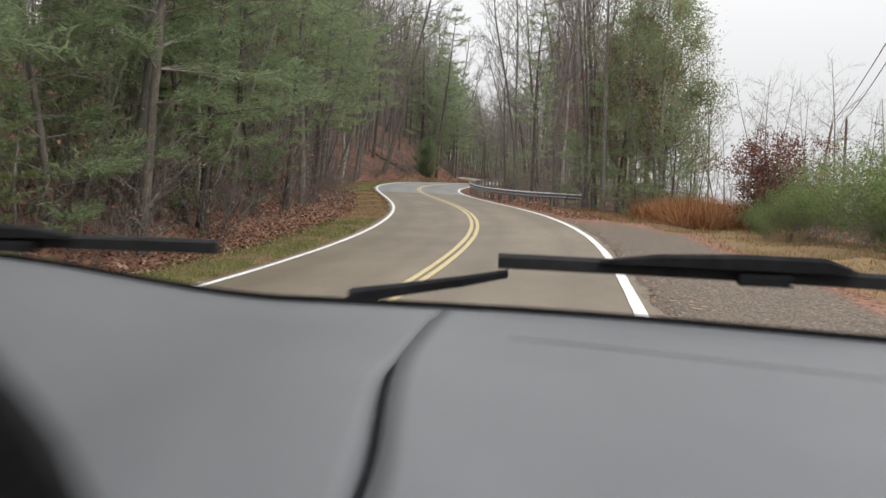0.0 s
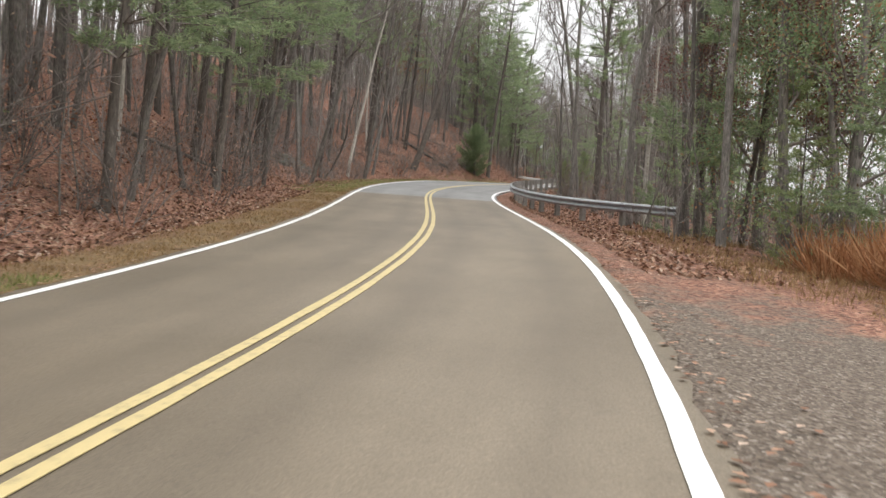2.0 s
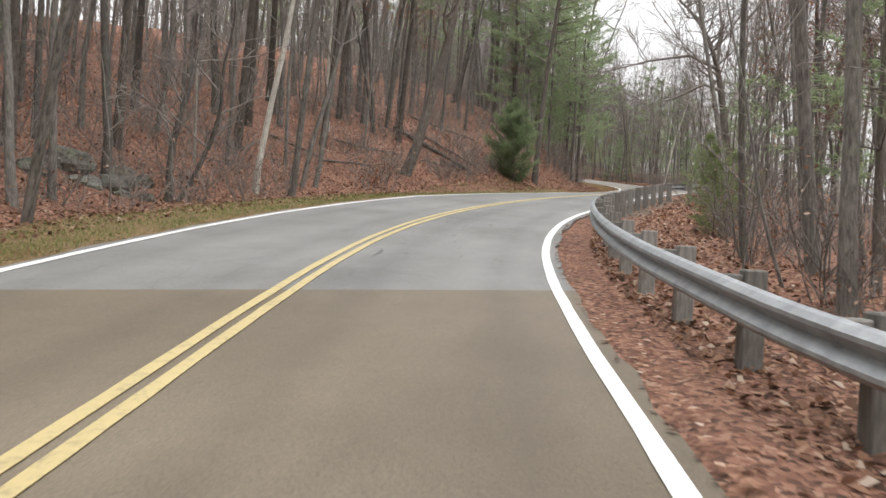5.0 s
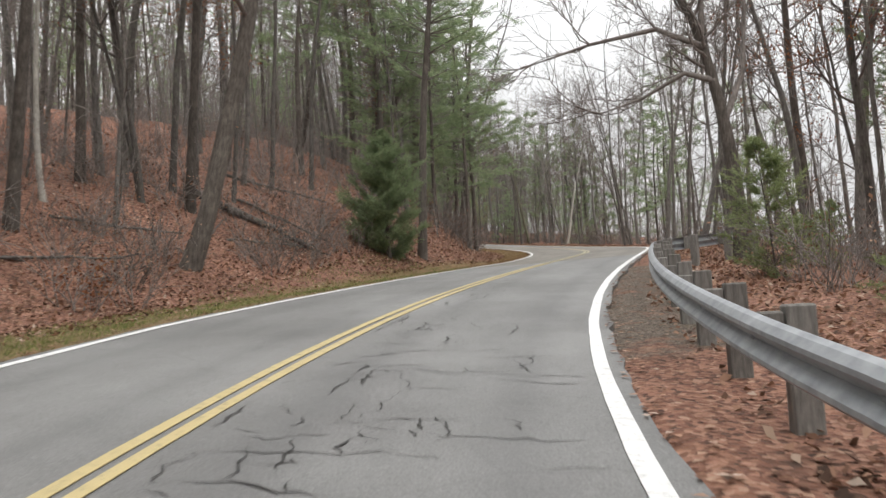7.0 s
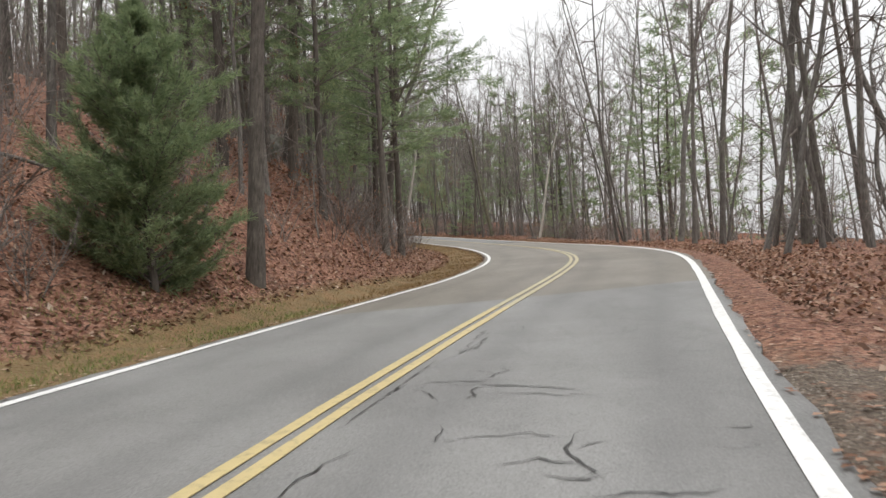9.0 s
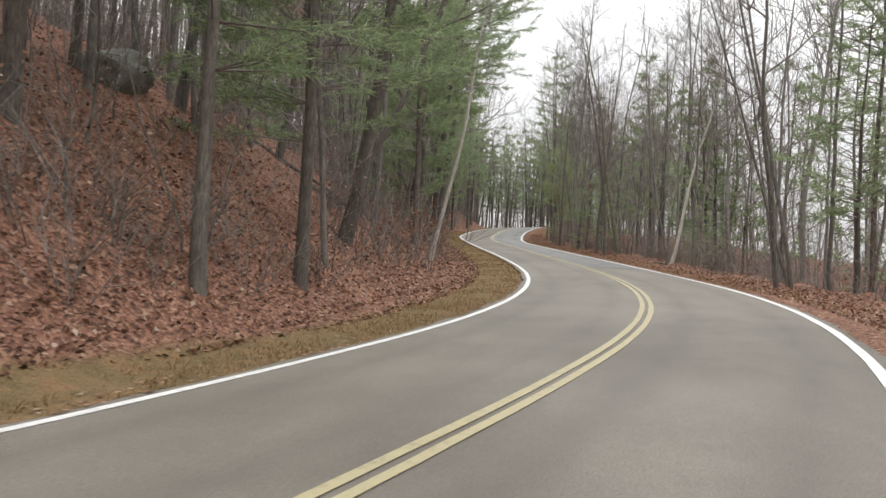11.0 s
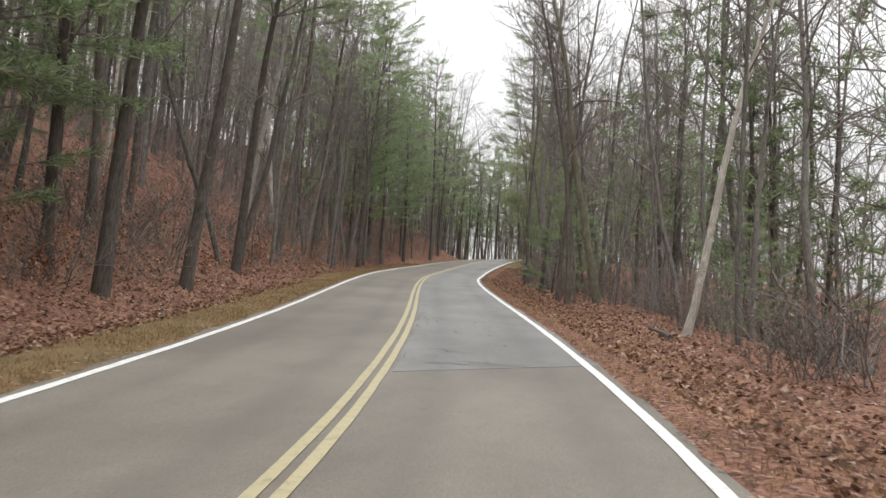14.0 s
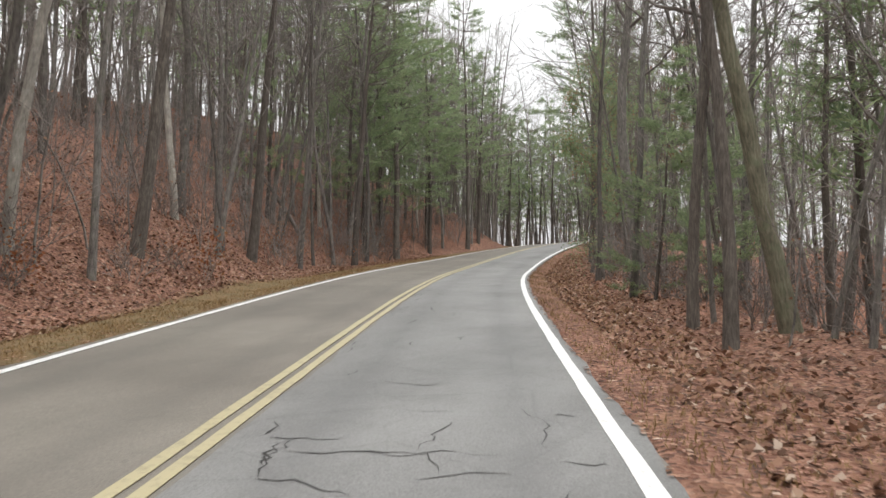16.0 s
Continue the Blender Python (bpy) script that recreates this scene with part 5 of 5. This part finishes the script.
grass_band("dry_grass", 10, 30, 6.0, 10.5, 9000, 0.16, DRY_GRASS, "thin yellowing grass beyond the gravel pull-off", 24)
grass_band("rust_grass", 26, 33, 7.2, 11.0, 13000, 1.1, RUST_GRASS, "tall rust-coloured dry grass at the woodland edge", 25, 0.55)
grass_band("dry_grass", 28, 40, 5.4, 8.0, 5000, 0.22, DRY_GRASS, "thin yellowing grass at the woodland edge", 26)


# ---------------------------------------------------------------- far woods, logs, rocks
def far_woods():
    rng = np.random.default_rng(77)
    pile = Pile()
    for _ in range(1100):
        s = rng.uniform(-30, 292)
        d = rng.choice([-1, -1, 1]) * rng.uniform(40, 85)
        if s > 245:
            d = rng.choice([-1, 1]) * rng.uniform(7, 70)
        if (d > 0 and s < 60) or (d < 0 and s < 200 and rng.uniform() < 0.6):
            continue
        p = road_point(s, d)
        ss, dd = stations([p[0]], [p[1]])
        if abs(dd[0]) < (36 if ss[0] < 240 else 6.5):
            continue
        z = ground_at(float(p[0]), float(p[1]))
        hgt = rng.uniform(15, 24)
        line = bent(rng, (p[0], p[1], z - 0.5), (rng.normal(0, 0.06), rng.normal(0, 0.06), 1), hgt, 4, 0.05)
        pile.tube(line, np.linspace(0.2, 0.03, 5), 3)
        for k in range(11):
            u = rng.uniform(0.3, 0.97)
            i = min(int(u * 4), 3)
            q = line[i] + (line[i + 1] - line[i]) * (u * 4 - i)
            a = rng.uniform(0, 6.28)
            ln = hgt * rng.uniform(0.08, 0.2) * (1.2 - u * 0.7)
            tip = q + np.array([np.cos(a) * ln, np.sin(a) * ln, ln * rng.uniform(0.4, 1.3)])
            pile.tube(np.array([q, (q + tip) / 2 + rng.normal(0, 0.15, 3), tip]), [0.05, 0.035, 0.012], 3)
    tagged(new("far_woods", pile.mesh("far_woods", TWIG)), "dense grey leafless woods in the distance", "woods", kind="stuff")


def fallen_log(s, d, turn, length, radius, mat=None):
    rng = np.random.default_rng(int(s * 10))
    x, y, _ = road_point(s, d)
    h = float(np.interp(s, STATION, HEADING)) + radians(turn)
    t = np.linspace(-0.5, 0.5, 7) * length
    px, py = float(x) + np.cos(h) * t, float(y) + np.sin(h) * t
    pz = np.array([ground_at(a, b) for a, b in zip(px, py)])
    fit = np.polyfit(t, pz, 1)
    line = np.stack([px, py, np.polyval(fit, t) + radius * 0.7 + 0.05], 1) + rng.normal(0, 0.02, (7, 3))
    pile = Pile()
    pile.tube(line, radius * np.linspace(1.1, 0.6, 7), 8, cap=True)
    for k in range(3):
        i = rng.integers(1, 6)
        pile.tube(bent(rng, line[i], rng.normal(0, 1, 3) * [1, 1, 0.3] + [0, 0, 0.5], length * 0.15, 3, 0.2), [radius * 0.3, radius * 0.2, radius * 0.12, 0.004], 4)
    tagged(new("fallen_log", pile.mesh("fallen_log", mat or BARK)), "grey fallen log lying on the leafy bank", "log", "fallen logs")


def rock(s, d, size, seed):
    rng = np.random.default_rng(seed)
    bm = bmesh.new()
    bmesh.ops.create_icosphere(bm, subdivisions=3, radius=size)
    off = Vector(rng.uniform(0, 50, 3))
    for v in bm.verts:
        n = noise.noise(v.co * (1.1 / size) + off) * 0.45 + abs(noise.noise(v.co * (2.6 / size) + off)) * 0.3 + noise.noise(v.co * (7.0 / size) + off) * 0.06
        v.co *= 1 + n
        v.co.z *= 0.7
    me = bpy.data.meshes.new("rock")
    bm.to_mesh(me)
    bm.free()
    me.materials.append(ROCK)
    x, y, _ = road_point(s, d)
    ob = new("rock", me)
    ob.matrix_basis = Matrix.Translation((float(x), float(y), ground_at(float(x), float(y)) + size * 0.1)) @ Matrix.Rotation(rng.uniform(0, 6), 4, "Z")
    tagged(ob, "mossy grey rock in the foot of the bank", "rock", "mossy rocks")


ROCK = bark("mossy_grey_rock", (0.07, 0.07, 0.065), (0.24, 0.24, 0.22), 0.7)
far_woods()
for s, d, turn, length, radius in ((77, -8.4, 80, 4.0, 0.035), (80, -9.5, 60, 3.6, 0.04), (85.0, -8.6, 8, 4.4, 0.13), (86.4, -8.2, 20, 3.0, 0.05), (84.0, -7.6, 60, 2.6, 0.04), (86.0, -7.0, 100, 2.4, 0.03), (85.2, -6.9, 35, 2.0, 0.03), (119.0, -9.8, 15, 5.5, 0.06), (73, -10.5, 95, 3.4, 0.04), (90, -10.5, 20, 4.0, 0.055), (75, -9.6, 40, 2.8, 0.03), (83, -8.6, 110, 3.0, 0.03), (70, -9.8, 70, 2.6, 0.03), (137.3, 5.9, 85, 2.6, 0.055), (118, -9.0, 70, 4.0, 0.07), (44, -8.5, 60, 5.0, 0.08), (128, -10.5, 110, 4.5, 0.08), (106, 7.4, 120, 3.0, 0.06)):
    fallen_log(s, d, turn, length, radius)
for k, (s, d, size) in enumerate(((63.5, -8.6, 0.5), (64.4, -9.2, 0.45), (62.3, -8.5, 0.38), (65.2, -9.0, 0.3), (63.0, -9.6, 0.6), (61.0, -8.8, 0.35), (64.0, -8.0, 0.22), (62.8, -7.8, 0.2), (108.1, -11.6, 0.8))):
    rock(s, d, size, 300 + k)


# ---------------------------------------------------------------- power line beyond the pull-off
def utility_pole(x, y, top_z, lean):
    z = ground_at(x, y)
    height = top_z - z
    top = tagged(new("utility_pole"), "leaning weathered wooden utility pole in the clearing", "utility pole", "utility poles")
    top.matrix_basis = Matrix.Translation((x, y, z)) @ Matrix.Rotation(radians(lean), 4, "Y")
    pile = Pile()
    pile.tube([(0, 0, -1), (0, 0, height * 0.5), (0, 0, height)], [0.10, 0.09, 0.07], 8, cap=True)
    part("shaft", pile.mesh("shaft", POST_WOOD), top)
    pile = Pile()
    pile.tube([(0, 0, height - 0.02), (0, 0, height + 0.14)], [0.05, 0.03], 6, cap=True)
    part("insulator", pile.mesh("insulator", POST_WOOD), top)
    return top.matrix_basis @ Vector((0, 0, height + 0.1))


ends = [utility_pole(26.9, 54.0, 8.9, 8), utility_pole(26.4, 49.0, 7.7, 20), utility_pole(12.8, 7.0, 8.5, 0), utility_pole(27.7, 49.6, 8.5, 0)]
for k, (p0, p1, sag) in enumerate(((ends[2], ends[0], 0.5), (ends[2] - Vector((0, 0, 0.3)), ends[3], 0.5), (ends[2] - Vector((0, 0, 0.9)), ends[1], 0.4))):
    t = np.linspace(0, 1, 18)[:, None]
    line = np.array(p0)[None] * (1 - t) + np.array(p1)[None] * t
    line[:, 2] -= sag * 4 * t[:, 0] * (1 - t[:, 0])
    pile = Pile()
    pile.tube(line, np.full(18, 0.02), 4)
    tagged(new("power_cable", pile.mesh("power_cable", BLACK_RUBBER)), "thin black power cable strung between leaning poles", "cable", "power cables")


# ---------------------------------------------------------------- the car's dashboard and wipers
def car_front():
    """Dashboard, cowl and wipers of the car, in its own axes: x right, y ahead, z up from the driver's eye."""
    top = tagged(new("car_front"), "front of a car with grey vinyl dashboard and black wipers", "car")
    top.matrix_basis = Matrix.Translation((5.943, -1.913, 0.976)) @ pose(0, 0, 0, 3, 0, -5)

    def sheet(name, fn, nu, nv, mat, thick, label="", parent=None):
        u, v = np.meshgrid(np.linspace(0, 1, nu), np.linspace(0, 1, nv), indexing="ij")
        p = fn(u, v).reshape(-1, 3)
        low = p - [0, 0, thick]
        i = np.arange(nu * nv).reshape(nu, nv)
        f = np.stack([i[:-1, :-1], i[1:, :-1], i[1:, 1:], i[:-1, 1:]], -1).reshape(-1, 4)
        m = nu * nv
        faces = f.tolist() + (f[:, ::-1] + m).tolist()
        rim = np.concatenate([i[:, 0], i[-1, 1:], i[-2::-1, -1], i[0, -2:0:-1]])
        faces += [(int(rim[k]), int(rim[k] + m), int(rim[(k + 1) % len(rim)] + m), int(rim[(k + 1) % len(rim)])) for k in range(len(rim))]
        me = bpy.data.meshes.new(name)
        me.from_pydata(np.concatenate([p, low]).tolist(), [], faces)
        me.polygons.foreach_set("use_smooth", [True] * len(f) + [False] * (len(me.polygons) - len(f)))
        me.materials.append(mat)
        return part(name, me, parent or top, label)

    def far_y(x):
        return 1.06 - 0.10 * (x + 0.1) ** 2

    def top_z(x, q):
        """Height of the dashboard's skin; q runs from the near roll (0) to the windscreen (1)."""
        rise = 0.048 * (1 - smooth(-0.85, -0.36, x))
        return -0.166 + rise - 0.026 * (1 - q) ** 2 - 0.012 * smooth(-0.1, 0.6, x)

    def seam_x(q):
        return -0.112 - 0.037 * smooth(0.0, 0.5, q)

    def skin(x0, x1, raised):
        def fn(u, v):
            q = np.clip((v - 0.28) / 0.72, 0, 1)
            lo = x0(q) if callable(x0) else x0 + 0 * q
            hi = x1(q) if callable(x1) else x1 + 0 * q
            x = lo + (hi - lo) * u
            roll = np.clip((0.28 - v) / 0.28, 0, 1) * 1.5
            near = 0.43 + 0.07 * (1 - smooth(-0.40, -0.24, x)) + 0.5 * np.maximum(-0.378 - x, 0)
            down = smooth(-0.34, -0.2, x)
            y = np.where(v > 0.28, near + (far_y(x) - near) * q, near - 0.10 * np.sin(roll) * down)
            z = top_z(x, q) - 0.16 * (1 - np.cos(roll)) * down
            z = z + raised * smooth(0.0, 0.02, 0.86 - q) * 1.0
            return np.stack([x, y, z], -1)
        return fn

    sheet("dashboard_top", skin(-0.86, lambda q: seam_x(q) - 0.0045 * (1 - smooth(0.42, 0.56, q)), 0.0), 40, 40, VINYL, 0.02)
    sheet("airbag_panel", skin(lambda q: seam_x(q) + 0.0045 * (1 - smooth(0.42, 0.56, q)), 0.68, 0.005), 40, 60, VINYL, 0.02)
    sheet("seam", lambda u, v: np.stack([seam_x(np.clip((0.36 + 0.46 * v - 0.43) / 0.62, 0, 1)) - 0.012 + 0.024 * u, 0.36 + 0.46 * v, -0.198 + 0.010 * v + 0 * u - 0.05 * np.clip(0.1 - v, 0, 1)], -1), 3, 20, BLACK_PLASTIC, 0.01, "dark gap between dashboard panels")
    sheet("trim_line", lambda u, v: np.stack([-0.05 + 0.40 * u, 0.862 - 0.052 * u - 0.02 * u ** 2 + 0.0006 * v, -0.1622 - 0.0085 * u + 0.0 * v], -1), 20, 2, BLACK_PLASTIC, 0.0006, "fine moulded line across the dashboard")
    # black instrument hood in front of the wheel
    def hood(u, v):
        ang = np.pi * u
        r = 0.345 + 0.105 * v
        return np.stack([-0.62 + r * np.cos(ang), 0.52 - 0.15 * v, -0.40 + r * np.sin(ang)], -1)
    sheet("instrument_hood", hood, 30, 8, BLACK_PLASTIC, 0.02, "matt black instrument hood")
    # Flat black disc closes the hood; the recess's shade is put in its colour.
    sheet("instrument_panel", lambda u, v: np.stack([-0.62 + (2 * u - 1) * 0.435 * np.sqrt(np.clip(1 - v * v, 0.0, 1)), 0.39 + 0 * u, -0.40 + 0.435 * v], -1), 16, 8, BLACK_PLASTIC, 0.01)
    # gasket and cowl along the foot of the windscreen
    sheet("cowl", lambda u, v: np.stack([-0.84 + 1.50 * u, far_y(-0.84 + 1.50 * u) + 0.004 + 0.30 * v, -0.158 + 0.047 * (1 - smooth(-0.85, -0.36, -0.84 + 1.5 * u)) - 0.012 * smooth(-0.1, 0.6, -0.84 + 1.5 * u) - 0.10 * v ** 1.3], -1), 30, 6, BLACK_PLASTIC, 0.02)

    def bar(name, pts, w, h, mat, parent, label=""):
        pts = np.asarray(pts, float)
        n = len(pts)
        w, h = np.broadcast_to(w, n), np.broadcast_to(h, n)
        tan = unit(np.gradient(pts, axis=0))
        side = unit(np.cross(tan, [0, 0, 1]))
        prof = ((-0.5, -0.5), (0.5, -0.5), (0.5, 0.25), (0.25, 0.5), (-0.25, 0.5), (-0.5, 0.25))
        v = np.concatenate([[pts[i] + side[i] * w[i] * a + np.array([0, 0, 1]) * h[i] * c for a, c in prof] for i in range(n)])
        k = len(prof)
        f = [(i * k + j, (i + 1) * k + j, (i + 1) * k + (j + 1) % k, i * k + (j + 1) % k) for i in range(n - 1) for j in range(k)]
        f += [tuple(range(k)), tuple(reversed(range((n - 1) * k, n * k)))]
        me = bpy.data.meshes.new(name)
        me.from_pydata(v.tolist(), [], f)
        me.materials.append(mat)
        return part(name, me, parent, label)

    Y = 1.20
    def wiper(x_tip, x_end, z0, z1, housing, arm):
        blade = bar("wiper_blade", [(x_tip + (x_end - x_tip) * t, Y + 0.02 * math.sin(3 * t), z0 + (z1 - z0) * t) for t in np.linspace(0, 1, 9)], 0.016, 0.022, BLACK_RUBBER, top)
        bar("spoiler", [(x, Y, z) for x, z in housing[:-1]], [0.012, 0.02, 0.024, 0.02, 0.014][:len(housing) - 1], [0.006, 0.016, 0.022, 0.020, 0.008][:len(housing) - 1], BLACK_PLASTIC, blade)
        x, z = housing[-1]
        bar("bracket", [(x - 0.035, Y, z), (x + 0.035, Y, z)], 0.02, 0.018, BLACK_PLASTIC, blade)
        bar("wiper_arm", arm, np.linspace(0.034, 0.014, len(arm)), np.linspace(0.022, 0.012, len(arm)), BLACK_PLASTIC, top)
    wiper(-0.09, 0.56, -0.111, -0.120, ((0.06, -0.106), (0.14, -0.100), (0.26, -0.098), (0.37, -0.098), (0.41, -0.106), (0.29, -0.122)),
          [(-0.315, Y, -0.175), (-0.245, Y, -0.163), (-0.14, Y - 0.01, -0.143), (-0.075, Y, -0.130)])
    wiper(-0.53, -1.00, -0.109, -0.116, ((-0.78, -0.104), (-0.83, -0.099), (-0.90, -0.098), (-0.96, -0.100), (-1.0, -0.106), (-0.88, -0.122)),
          [(-0.96, Y + 0.02, -0.118), (-1.02, Y + 0.02, -0.14)])
    # what carries it: bulkhead and front wheels
    bm = bmesh.new()
    bmesh.ops.create_cube(bm, size=1.0)
    bmesh.ops.scale(bm, vec=(1.46, 0.42, 0.86), verts=bm.verts)
    bmesh.ops.translate(bm, vec=(-0.1, 0.80, -0.72), verts=bm.verts)
    bmesh.ops.bevel(bm, geom=bm.edges[:], offset=0.05, segments=2, affect="EDGES")
    me = bpy.data.meshes.new("bulkhead")
    bm.to_mesh(me)
    bm.free()
    me.materials.append(BLACK_PLASTIC)
    part("bulkhead", me, top)
    for x in (-0.86, 0.66):
        t = np.linspace(0, 2 * np.pi, 33)
        ring, rim = Pile(), Pile()
        ring.tube(np.stack([x + 0 * t, 0.80 + 0.24 * np.cos(t), -1.04 + 0.24 * np.sin(t)], 1), np.full(33, 0.10), 10)
        rim.tube([(x - 0.05, 0.80, -1.04), (x + 0.05, 0.80, -1.04)], [0.17, 0.17], 20, cap=True)
        wheel = part("tyre", ring.mesh("tyre", BLACK_RUBBER), top)
        part("rim", rim.mesh("rim", STEEL, False), wheel)


car_front()
